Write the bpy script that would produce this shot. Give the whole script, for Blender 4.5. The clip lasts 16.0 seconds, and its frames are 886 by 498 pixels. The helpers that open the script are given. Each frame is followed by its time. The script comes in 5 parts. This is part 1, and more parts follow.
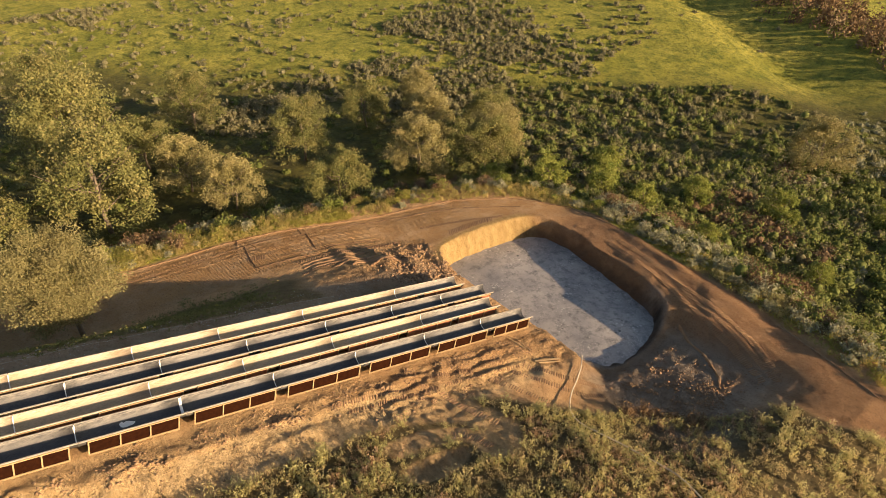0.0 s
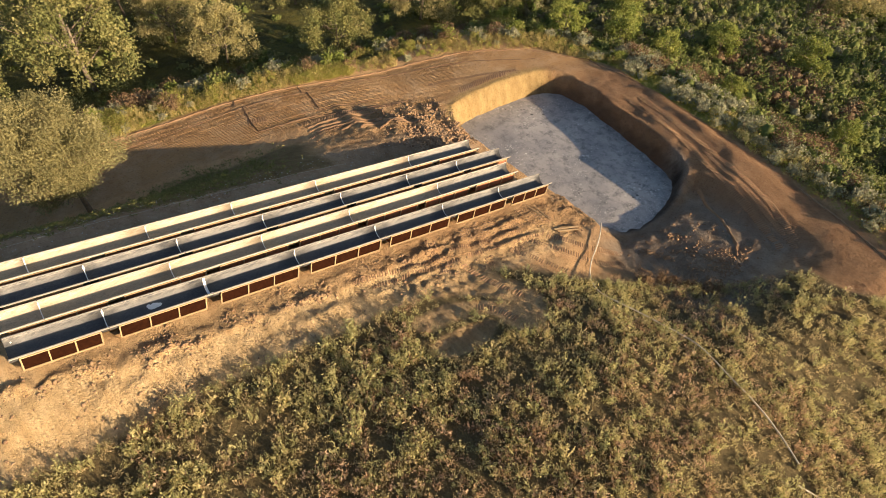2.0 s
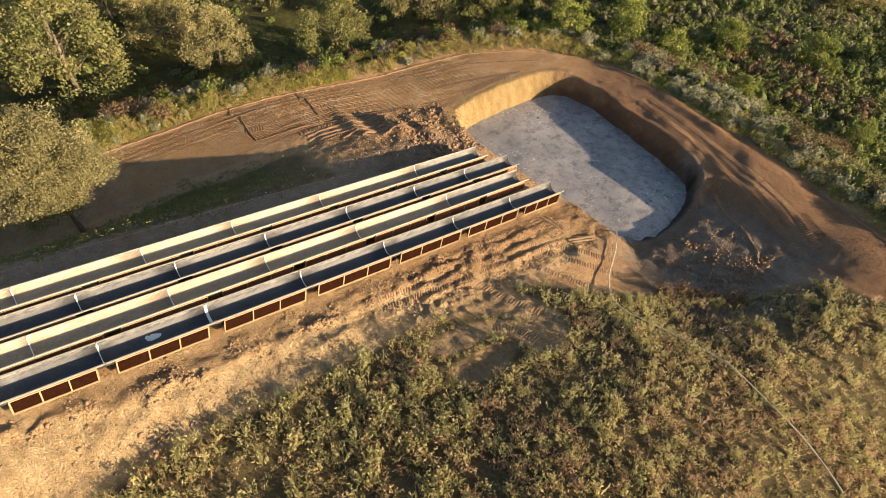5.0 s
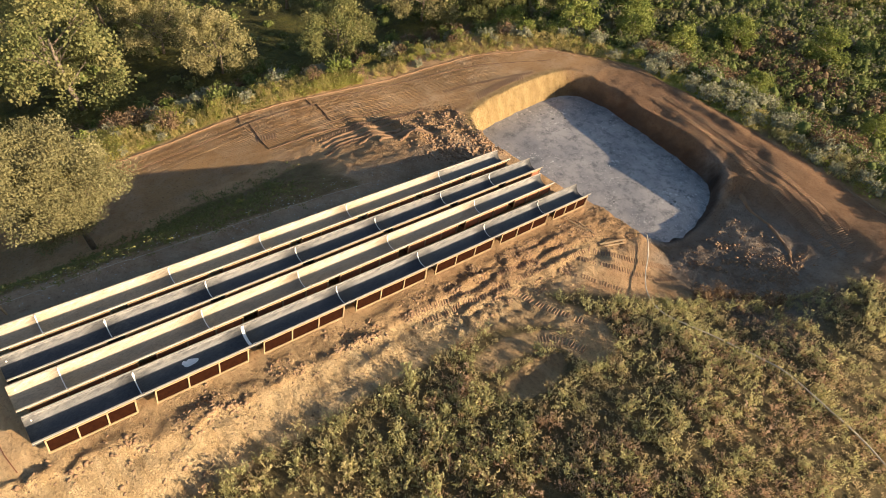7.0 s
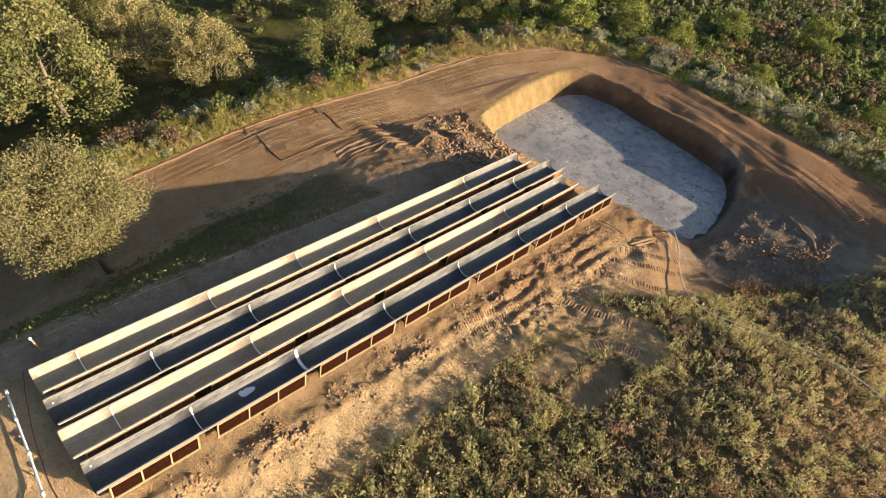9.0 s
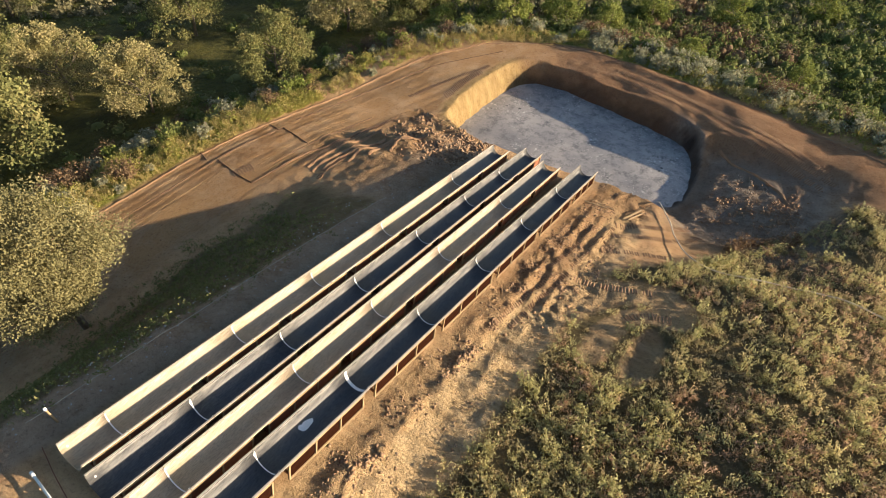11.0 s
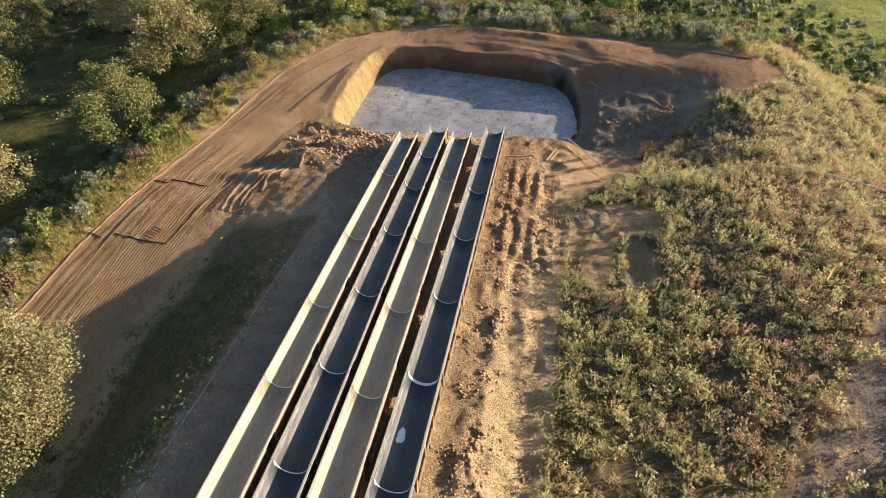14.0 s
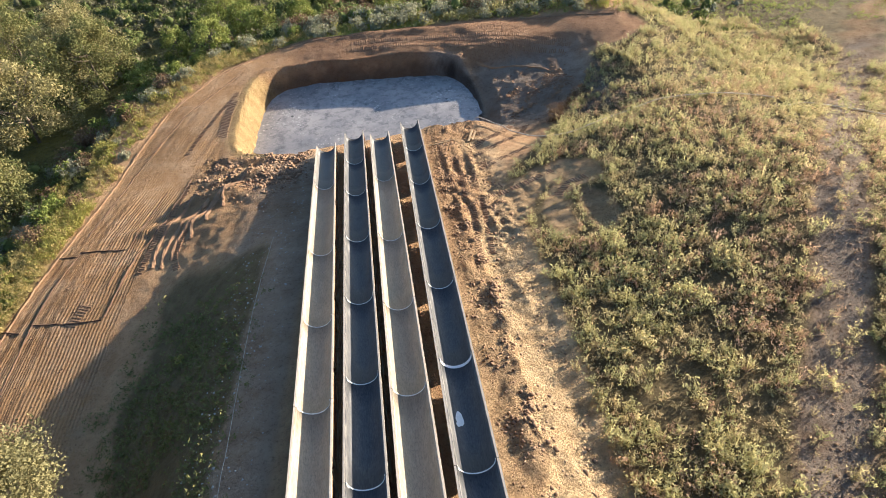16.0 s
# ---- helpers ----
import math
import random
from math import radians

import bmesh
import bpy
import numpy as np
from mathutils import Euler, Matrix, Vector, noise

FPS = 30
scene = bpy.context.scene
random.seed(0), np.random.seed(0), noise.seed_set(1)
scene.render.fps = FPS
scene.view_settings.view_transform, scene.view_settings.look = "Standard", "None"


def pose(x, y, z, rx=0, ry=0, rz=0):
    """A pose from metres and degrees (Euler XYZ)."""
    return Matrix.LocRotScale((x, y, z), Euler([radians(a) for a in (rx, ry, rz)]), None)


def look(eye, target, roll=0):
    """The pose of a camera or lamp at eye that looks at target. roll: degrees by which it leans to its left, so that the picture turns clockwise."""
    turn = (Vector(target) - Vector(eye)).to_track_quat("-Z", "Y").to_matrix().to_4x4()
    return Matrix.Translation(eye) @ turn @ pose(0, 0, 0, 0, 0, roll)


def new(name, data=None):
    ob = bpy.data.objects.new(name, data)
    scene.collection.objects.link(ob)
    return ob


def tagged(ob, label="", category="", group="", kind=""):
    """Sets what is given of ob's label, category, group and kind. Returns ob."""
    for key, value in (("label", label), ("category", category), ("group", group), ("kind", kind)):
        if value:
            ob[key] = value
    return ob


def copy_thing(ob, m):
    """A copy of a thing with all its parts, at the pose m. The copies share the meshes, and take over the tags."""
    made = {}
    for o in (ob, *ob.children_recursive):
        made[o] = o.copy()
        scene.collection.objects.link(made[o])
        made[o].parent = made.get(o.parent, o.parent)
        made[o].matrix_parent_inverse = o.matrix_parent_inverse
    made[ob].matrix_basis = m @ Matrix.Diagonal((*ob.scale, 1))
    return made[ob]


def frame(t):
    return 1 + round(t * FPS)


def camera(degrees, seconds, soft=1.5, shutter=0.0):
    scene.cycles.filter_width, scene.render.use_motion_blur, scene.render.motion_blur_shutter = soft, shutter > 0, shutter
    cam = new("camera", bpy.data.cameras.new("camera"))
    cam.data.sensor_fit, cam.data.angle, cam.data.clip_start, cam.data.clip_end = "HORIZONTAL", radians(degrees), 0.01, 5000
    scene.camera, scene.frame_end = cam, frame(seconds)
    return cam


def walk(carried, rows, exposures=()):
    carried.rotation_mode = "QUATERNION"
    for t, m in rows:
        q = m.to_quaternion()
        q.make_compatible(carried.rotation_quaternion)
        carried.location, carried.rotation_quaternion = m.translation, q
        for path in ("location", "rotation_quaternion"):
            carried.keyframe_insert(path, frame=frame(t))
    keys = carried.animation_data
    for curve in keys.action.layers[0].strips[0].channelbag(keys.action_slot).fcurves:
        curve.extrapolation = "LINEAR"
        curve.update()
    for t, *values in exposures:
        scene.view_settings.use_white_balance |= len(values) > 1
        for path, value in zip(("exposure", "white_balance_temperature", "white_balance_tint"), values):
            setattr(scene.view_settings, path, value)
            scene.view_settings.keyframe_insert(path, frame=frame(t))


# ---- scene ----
EXPOSURE = 1.36
cam = camera(74.36, 16.0, soft=0.6)
PATH = [
    (0.0, (32.698, -31.103, 37.825), (12.365, -16.085, 21.666), -0.363),
    (0.5, (30.644, -31.023, 37.799), (12.664, -17.376, 18.038), -0.014),
    (1.0, (30.305, -31.323, 37.754), (14.130, -19.011, 15.690), -0.171),
    (1.5, (29.737, -31.341, 37.913), (13.613, -19.013, 15.821), -0.136),
    (2.0, (29.373, -31.303, 38.087), (13.299, -18.991, 15.951), -0.152),
    (2.5, (29.091, -31.184, 38.377), (13.077, -18.911, 16.176), -0.223),
    (3.0, (28.739, -30.945, 38.523), (12.794, -18.673, 16.272), -0.412),
    (3.5, (28.495, -30.607, 38.529), (12.545, -18.388, 16.252), -0.745),
    (4.0, (28.008, -30.493, 38.116), (12.084, -18.215, 15.853), -0.655),
    (6.5, (24.247, -32.171, 37.058), (8.822, -19.225, 14.822), -0.340),
    (7.0, (23.381, -32.622, 36.831), (8.103, -19.496, 14.598), -0.294),
    (7.5, (22.464, -33.155, 36.787), (7.437, -19.780, 14.530), -0.249),
    (8.0, (21.665, -33.736, 36.764), (6.885, -20.108, 14.496), -0.359),
    (8.5, (20.693, -34.427, 36.937), (6.233, -20.515, 14.634), -0.362),
    (9.0, (19.535, -35.157, 36.463), (5.223, -20.958, 14.246), 0.124),
    (11.5, (13.622, -39.440, 34.911), (3.207, -21.744, 13.040), -0.353),
    (12.0, (12.458, -40.148, 34.648), (3.151, -21.847, 12.774), -1.063),
    (12.5, (11.301, -40.812, 34.359), (3.296, -21.895, 12.494), -1.915),
    (13.0, (10.252, -41.424, 34.017), (3.413, -21.988, 12.211), -2.753),
    (13.5, (9.112, -41.939, 33.777), (3.494, -22.154, 11.936), -3.465),
    (14.0, (7.899, -42.367, 33.846), (3.200, -22.323, 12.026), -3.929),
    (14.5, (6.573, -42.710, 33.959), (3.021, -22.493, 12.081), -4.511),
    (15.0, (5.310, -43.160, 33.500), (3.398, -22.576, 11.760), -5.536),
    (15.5, (3.970, -43.440, 33.200), (3.615, -22.758, 11.540), -6.350),
    (16.0, (2.948, -43.377, 32.820), (3.850, -22.660, 11.140), -7.500),
]
walk(cam, [(t, look(eye, target, roll)) for t, eye, target, roll in PATH],
     exposures=[(0.0, EXPOSURE - 0.12, 6850, 14), (1.0, EXPOSURE, 6350, 12), (4.0, EXPOSURE, 6050, 10), (9.0, EXPOSURE + 0.05, 5680, 9), (12.5, EXPOSURE + 0.05, 5520, 8), (14.0, EXPOSURE + 0.15, 5300, 8), (16.0, EXPOSURE + 0.4, 5050, 9)])

# ---- light ----
SUN_EL, SUN_AZ = 12.3, 65.0      # degrees over the horizon; from +y towards +x
world = bpy.data.worlds.new("sky")
scene.world = world
world.use_nodes = True
wn = world.node_tree.nodes
sky = wn.new("ShaderNodeTexSky")
sky.sky_type, sky.sun_disc = "NISHITA", False
sky.sun_elevation, sky.sun_rotation = radians(SUN_EL), radians(SUN_AZ)
sky.dust_density = 1.6
wn["Background"].inputs["Strength"].default_value = 0.07
world.node_tree.links.new(sky.outputs[0], wn["Background"].inputs["Color"])
sun_way = Vector((math.sin(radians(SUN_AZ)) * math.cos(radians(SUN_EL)),
                  math.cos(radians(SUN_AZ)) * math.cos(radians(SUN_EL)), math.sin(radians(SUN_EL))))
sun = new("sun", bpy.data.lights.new("sun", "SUN"))
sun.data.energy, sun.data.angle, sun.data.color = 5.0, radians(0.6), (1.0, 0.74, 0.46)
sun.matrix_world = look(sun_way * 300, (0, 0, 0))


# ---- materials ----
class Mat:
    """A node material with short ways to add nodes."""

    def __init__(self, name, rough=0.9, metal=0.0):
        self.m = bpy.data.materials.new(name)
        self.m.use_nodes = True
        self.t = self.m.node_tree
        self.b = self.t.nodes["Principled BSDF"]
        self.b.inputs["Roughness"].default_value = rough
        self.b.inputs["Metallic"].default_value = metal
        self.pos = self.t.nodes.new("ShaderNodeNewGeometry").outputs["Position"]

    def put(self, a, b):
        self.t.links.new(a, b)

    def val(self, sock, v):
        if hasattr(v, "is_output"):
            self.put(v, sock)
        elif isinstance(v, tuple) and len(v) == 3:
            sock.default_value = (*v, 1.0) if sock.type == "RGBA" else v
        else:
            sock.default_value = v

    def noise(self, scale, detail=4.0, rough=0.6, where=None, stretch=None):
        n = self.t.nodes.new("ShaderNodeTexNoise")
        n.inputs["Scale"].default_value, n.inputs["Detail"].default_value = scale, detail
        n.inputs["Roughness"].default_value = rough
        src = where or self.pos
        if stretch:
            mp = self.t.nodes.new("ShaderNodeMapping")
            mp.inputs["Scale"].default_value = stretch
            self.put(src, mp.inputs[0])
            src = mp.outputs[0]
        self.put(src, n.inputs["Vector"])
        return n.outputs["Fac"]

    def voronoi(self, scale, feature="F1", out="Distance"):
        n = self.t.nodes.new("ShaderNodeTexVoronoi")
        n.feature = feature
        n.inputs["Scale"].default_value = scale
        self.put(self.pos, n.inputs["Vector"])
        return n.outputs[out]

    def ramp(self, fac, lo, hi):
        n = self.t.nodes.new("ShaderNodeMapRange")
        n.inputs["From Min"].default_value, n.inputs["From Max"].default_value = lo, hi
        n.clamp = True
        self.put(fac, n.inputs["Value"])
        return n.outputs["Result"]

    def mix(self, fac, a, b, mode="MIX"):
        n = self.t.nodes.new("ShaderNodeMix")
        n.data_type, n.blend_type = "RGBA", mode
        self.val(n.inputs[0], fac)
        self.val(n.inputs[6], a)
        self.val(n.inputs[7], b)
        return n.outputs[2]

    def math(self, op, a, b=0.0):
        n = self.t.nodes.new("ShaderNodeMath")
        n.operation = op
        self.val(n.inputs[0], a)
        self.val(n.inputs[1], b)
        return n.outputs[0]

    def attr(self, name):
        n = self.t.nodes.new("ShaderNodeAttribute")
        n.attribute_name = name
        return n.outputs["Fac"]

    def island(self):
        return self.t.nodes.new("ShaderNodeNewGeometry").outputs["Random Per Island"]

    def each(self):
        return self.t.nodes.new("ShaderNodeObjectInfo").outputs["Random"]

    def colour(self, c):
        self.val(self.b.inputs["Base Color"], c)

    def bump(self, height, strength=0.5, dist=0.05):
        n = self.t.nodes.new("ShaderNodeBump")
        n.inputs["Strength"].default_value, n.inputs["Distance"].default_value = strength, dist
        self.put(height, n.inputs["Height"])
        old = self.b.inputs["Normal"]
        if old.is_linked:
            self.put(old.links[0].from_socket, n.inputs["Normal"])
        self.put(n.outputs[0], old)


def ground_material():
    k = Mat("earth_and_turf", 0.95)
    k.b.inputs["Specular IOR Level"].default_value = 0.2
    big, mid, fine, grain = k.noise(0.12, 5), k.noise(0.9, 6, 0.7), k.noise(5.0, 6, 0.8), k.noise(18.0, 4, 0.75)
    clay = k.mix(k.ramp(mid, 0.3, 0.7), (0.41, 0.24, 0.118), (0.58, 0.385, 0.20))
    graded = k.mix(k.ramp(big, 0.35, 0.65), (0.31, 0.18, 0.08), (0.43, 0.265, 0.125))
    graded = k.mix(k.ramp(k.noise(0.45, 6, 0.75), 0.45, 0.7), graded, (0.47, 0.325, 0.19))
    pale = k.mix(k.ramp(k.noise(1.1, 6, 0.7, stretch=(0.45, 2.2, 1.0)), 0.35, 0.65), (0.52, 0.355, 0.175), (0.73, 0.54, 0.30))
    litter = k.mix(k.ramp(mid, 0.35, 0.65), (0.10, 0.08, 0.036), (0.19, 0.145, 0.068))
    turf = k.mix(k.ramp(k.noise(0.05, 5), 0.35, 0.65), (0.29, 0.295, 0.045), (0.45, 0.405, 0.08))
    turf = k.mix(k.ramp(k.noise(0.35, 6, 0.75), 0.42, 0.66), turf, (0.13, 0.165, 0.028))
    turf = k.mix(k.math("MULTIPLY", k.ramp(k.noise(1.4, 5, 0.75), 0.52, 0.68), 0.7), turf, (0.10, 0.125, 0.025))
    wet = k.mix(k.ramp(mid, 0.3, 0.7), (0.27, 0.215, 0.165), (0.40, 0.33, 0.26))
    wet = k.mix(k.ramp(k.noise(0.5, 5, 0.7), 0.5, 0.68), wet, (0.21, 0.15, 0.105))
    cut = k.mix(k.ramp(k.noise(1.6, 6, 0.7, stretch=(1.0, 1.0, 0.25)), 0.35, 0.65), (0.40, 0.27, 0.11), (0.58, 0.42, 0.19))
    c = k.mix(k.attr("far_turf"), clay, turf)
    c = k.mix(k.attr("field"), c, litter)
    # floor under the trees: litter colour, darkened to paint in their shade
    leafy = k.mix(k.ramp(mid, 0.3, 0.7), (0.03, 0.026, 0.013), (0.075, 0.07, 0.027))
    c = k.mix(k.attr("litter_tree_shade"), c, leafy)
    c = k.mix(k.attr("graded"), c, graded)
    dam = k.mix(k.ramp(k.noise(0.6, 6, 0.75), 0.35, 0.65), (0.25, 0.132, 0.068), (0.40, 0.235, 0.125))
    c = k.mix(k.attr("dam"), c, dam)
    c = k.mix(k.attr("pale"), c, pale)
    c = k.mix(k.attr("cut_wall"), c, cut)
    c = k.mix(k.attr("wet"), c, wet)
    c = k.mix(k.attr("soaked"), c, (0.045, 0.036, 0.03))
    # crumbs: dark pits and pale grains
    c = k.mix(k.math("MULTIPLY", k.ramp(fine, 0.48, 0.34), 0.5), c, (0.08, 0.05, 0.03))
    even = k.math("SUBTRACT", 1.0, k.math("MULTIPLY", k.attr("pale"), 0.75))
    c = k.mix(k.math("MULTIPLY", k.ramp(grain, 0.58, 0.75), k.math("MULTIPLY", even, 0.4)), c, (0.47, 0.36, 0.24))
    c = k.mix(k.math("MULTIPLY", k.ramp(grain, 0.40, 0.27), k.math("MULTIPLY", even, 0.45)), c, (0.07, 0.045, 0.03))
    k.colour(c)
    # fine ribs that the blade left, running along the graded strip
    w = k.t.nodes.new("ShaderNodeMath")
    w.operation = "SINE"
    bent = k.math("ADD", k.attr("ribs"), k.math("MULTIPLY", k.noise(0.3, 3), 0.3))
    k.put(k.math("MULTIPLY", bent, 2 * math.pi / 0.24), w.inputs[0])
    k.bump(k.math("MULTIPLY", w.outputs[0], k.attr("ribbed")), 1.0, 0.15)
    folded = k.math("ABSOLUTE", k.math("SUBTRACT", k.noise(1.3, 7, 0.72), 0.5))
    k.bump(k.math("MULTIPLY", k.noise(0.28, 6, 0.7), k.attr("far_turf")), 1.0, 2.2)
    k.bump(k.math("MULTIPLY", folded, k.attr("churn")), 1.0, -1.1)
    k.bump(k.math("MULTIPLY", k.noise(3.4, 5, 0.7), k.math("ADD", 0.35, k.attr("churn"))), 1.0, 0.35)
    calm = k.math("SUBTRACT", 1.0, k.math("MULTIPLY", k.math("MAXIMUM", k.attr("pale"), k.attr("ribbed")), 0.6))
    k.bump(k.math("MULTIPLY", mid, calm), 1.0, 0.35)
    k.bump(k.math("MULTIPLY", fine, calm), 1.0, 0.22)
    k.bump(k.math("MULTIPLY", grain, even), 0.6, 0.04)
    return k.m


def water_material():
    k = Mat("silty_pond_water", 0.35)
    big, mid, fine = k.noise(0.16, 5, 0.65), k.noise(0.9, 7, 0.8), k.noise(6.0, 4, 0.75)
    c = k.mix(k.ramp(big, 0.40, 0.60), (0.39, 0.36, 0.335), (0.235, 0.228, 0.228))
    c = k.mix(k.ramp(mid, 0.48, 0.66), c, (0.11, 0.115, 0.115))
    c = k.mix(k.math("MULTIPLY", k.ramp(fine, 0.56, 0.7), 0.6), c, (0.36, 0.35, 0.335))
    patch = k.ramp(k.noise(0.28, 4, 0.65, stretch=(1.0, 0.6, 1.0)), 0.49, 0.62)
    for scale, cut, tone in ((1.6, 0.2, (0.58, 0.56, 0.52)), (3.4, 0.24, (0.5, 0.48, 0.44)), (1.1, 0.16, (0.07, 0.07, 0.065))):
        specks = k.math("LESS_THAN", k.voronoi(scale), cut)
        c = k.mix(k.math("MULTIPLY", specks, patch), c, tone)
    k.colour(c)
    k.bump(mid, 0.25, 0.03)
    k.b.inputs["Specular IOR Level"].default_value = 0.35
    return k.m


def pipe_material(name, a, b, stain, sunlit_dusty, rough=0.5):
    k = Mat(name, rough)
    long = k.noise(1.2, 6, 0.7, stretch=(3.0, 0.35, 3.0))
    fine = k.noise(9.0, 5, 0.7)
    c = k.mix(k.ramp(long, 0.35, 0.68), a, b)
    c = k.mix(k.ramp(fine, 0.58, 0.75), c, stain)
    c = k.mix(k.math("MULTIPLY", k.each(), 0.3), c, stain)
    # paler towards the lips: dusty wall, with the sunlit band painted in
    sunlit_band = k.math("MULTIPLY", k.attr("lip_sunlit"), k.ramp(k.noise(2.2, 5, 0.75, stretch=(2.0, 0.6, 2.0)), 0.40, 0.58))
    c = k.mix(sunlit_band, c, sunlit_dusty)
    streak = k.ramp(k.noise(3.0, 5, 0.75, stretch=(7.0, 0.22, 7.0)), 0.47, 0.58)
    c = k.mix(k.math("MULTIPLY", streak, 0.6), c, stain)
    scuff = k.ramp(k.noise(14.0, 3, 0.7, stretch=(1.0, 0.5, 1.0)), 0.55, 0.63)
    c = k.mix(k.math("MULTIPLY", scuff, 0.45), c, tuple(0.5 * v for v in a))
    k.colour(c)
    k.bump(fine, 0.12, 0.01)
    return k.m


def plain_material(name, a, b, rough=0.8, scale=4.0, metal=0.0, bump=0.2, vary=0.0, stretch=None, gloss=0.4):
    k = Mat(name, rough, metal)
    k.b.inputs["Specular IOR Level"].default_value = gloss
    n = k.noise(scale, 6, 0.7, stretch=stretch)
    c = k.mix(k.ramp(n, 0.35, 0.66), a, b)
    if vary:
        c = k.mix(k.math("MULTIPLY", k.each(), vary), c, tuple(0.55 * v for v in a))
    k.colour(c)
    k.bump(n, bump, 0.02)
    return k.m


def leaf_material(name, a, b, c3, through_light=0.28):
    """Leaves: tone differs plant by plant (or clump by clump) and a little leaf by leaf."""
    k = Mat(name, 0.75)
    tone = k.attr("tone")
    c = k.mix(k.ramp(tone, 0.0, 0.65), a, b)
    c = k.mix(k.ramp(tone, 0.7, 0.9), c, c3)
    c = k.mix(k.math("MULTIPLY", k.island(), 0.32), c, tuple(1.3 * v for v in b))
    c = k.mix(k.math("MULTIPLY", k.ramp(k.island(), 0.6, 0.2), 0.32), c, tuple(0.5 * v for v in a))
    c = k.mix(k.math("MULTIPLY", k.each(), 0.3), c, b)
    k.colour(c)
    k.b.inputs["Specular IOR Level"].default_value = 0.15
    tr = k.t.nodes.new("ShaderNodeBsdfTranslucent")
    k.val(tr.inputs["Color"], c)
    ms = k.t.nodes.new("ShaderNodeMixShader")
    ms.inputs[0].default_value = through_light
    k.put(k.b.outputs[0], ms.inputs[1])
    k.put(tr.outputs[0], ms.inputs[2])
    k.put(ms.outputs[0], k.t.nodes["Material Output"].inputs["Surface"])
    return k.m


M_GROUND = ground_material()
M_WATER = water_material()
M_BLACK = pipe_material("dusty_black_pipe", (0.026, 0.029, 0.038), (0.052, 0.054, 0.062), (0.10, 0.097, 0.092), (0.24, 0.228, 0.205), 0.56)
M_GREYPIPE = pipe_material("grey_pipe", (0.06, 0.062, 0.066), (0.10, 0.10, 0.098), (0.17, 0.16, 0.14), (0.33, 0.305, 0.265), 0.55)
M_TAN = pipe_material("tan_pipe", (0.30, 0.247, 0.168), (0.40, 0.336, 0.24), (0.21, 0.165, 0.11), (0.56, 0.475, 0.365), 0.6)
M_TIMBER = plain_material("raw_timber", (0.33, 0.225, 0.115), (0.45, 0.325, 0.18), 0.8, 3.0, vary=0.25, stretch=(4, 0.5, 4))
M_CAP = plain_material("cream_capping", (0.46, 0.39, 0.295), (0.58, 0.51, 0.41), 0.7, 3.0, vary=0.15, stretch=(4, 0.5, 4))
M_CAPGREY = plain_material("weathered_grey_capping", (0.30, 0.27, 0.23), (0.45, 0.41, 0.34), 0.75, 3.0, vary=0.2, stretch=(4, 0.5, 4))
M_RUST = plain_material("primer_red_steel", (0.20, 0.078, 0.038), (0.30, 0.12, 0.06), 0.75, 5.0)
# near-black brown that paints the shade under the last slide
M_UNDERSHADE = plain_material("slide_undershade", (0.012, 0.004, 0.002), (0.026, 0.009, 0.004), 0.95, 4.0, gloss=0.03)
M_WHITE = plain_material("white_tape", (0.72, 0.71, 0.68), (0.8, 0.79, 0.77), 0.5, 6.0, bump=0.05)
M_HOSE = plain_material("pale_hose", (0.42, 0.37, 0.28), (0.55, 0.5, 0.4), 0.6, 2.0, bump=0.05)
M_CLOD = plain_material("dry_clods", (0.18, 0.108, 0.06), (0.31, 0.205, 0.118), 0.95, 1.2, bump=0.6)
M_RIDGE = plain_material("pressed_earth", (0.20, 0.115, 0.06), (0.30, 0.185, 0.10), 0.95, 1.5, bump=0.5)
M_PALECLOD = plain_material("pale_clods", (0.25, 0.168, 0.097), (0.39, 0.28, 0.172), 0.95, 1.2, bump=0.6)
# dark earth colour that paints the shadow lines of the blade cuts
M_CUTSHADE = plain_material("cut_shade_earth", (0.09, 0.052, 0.03), (0.16, 0.095, 0.055), 0.95, 2.0, bump=0.5)
M_STONE = plain_material("pale_stones", (0.4, 0.38, 0.34), (0.55, 0.52, 0.47), 0.9, 3.0)
M_BARK = plain_material("bark", (0.13, 0.10, 0.07), (0.24, 0.19, 0.14), 0.95, 6.0, bump=0.6)
M_TWIG = plain_material("dry_twigs", (0.20, 0.13, 0.08), (0.30, 0.20, 0.13), 0.95, 3.0)
M_OLIVE = leaf_material("olive_leaves", (0.211, 0.193, 0.077), (0.331, 0.293, 0.125), (0.388, 0.325, 0.16))
M_SILVER = leaf_material("silvery_olive_leaves", (0.14, 0.13, 0.06), (0.26, 0.235, 0.105), (0.31, 0.275, 0.13))
M_OAK = leaf_material("oak_leaves", (0.12, 0.138, 0.046), (0.225, 0.219, 0.079), (0.27, 0.24, 0.096))
M_GREEN = leaf_material("bright_leaves", (0.13, 0.17, 0.036), (0.25, 0.275, 0.065), (0.33, 0.32, 0.09))
M_SAGE = leaf_material("sage_leaves", (0.23, 0.235, 0.14), (0.355, 0.343, 0.22), (0.17, 0.195, 0.08))
M_SLOPE = leaf_material("slope_shrub_leaves", (0.13, 0.125, 0.062), (0.22, 0.20, 0.11), (0.28, 0.26, 0.165))
M_SCRUB = leaf_material("scrub_leaves", (0.09, 0.12, 0.032), (0.20, 0.22, 0.062), (0.27, 0.25, 0.12))
M_BROWN = leaf_material("brown_brush", (0.13, 0.085, 0.045), (0.22, 0.145, 0.08), (0.26, 0.20, 0.12), 0.15)
M_WEED = leaf_material("field_weeds", (0.306, 0.262, 0.127), (0.479, 0.39, 0.204), (0.551, 0.405, 0.232), 0.46)
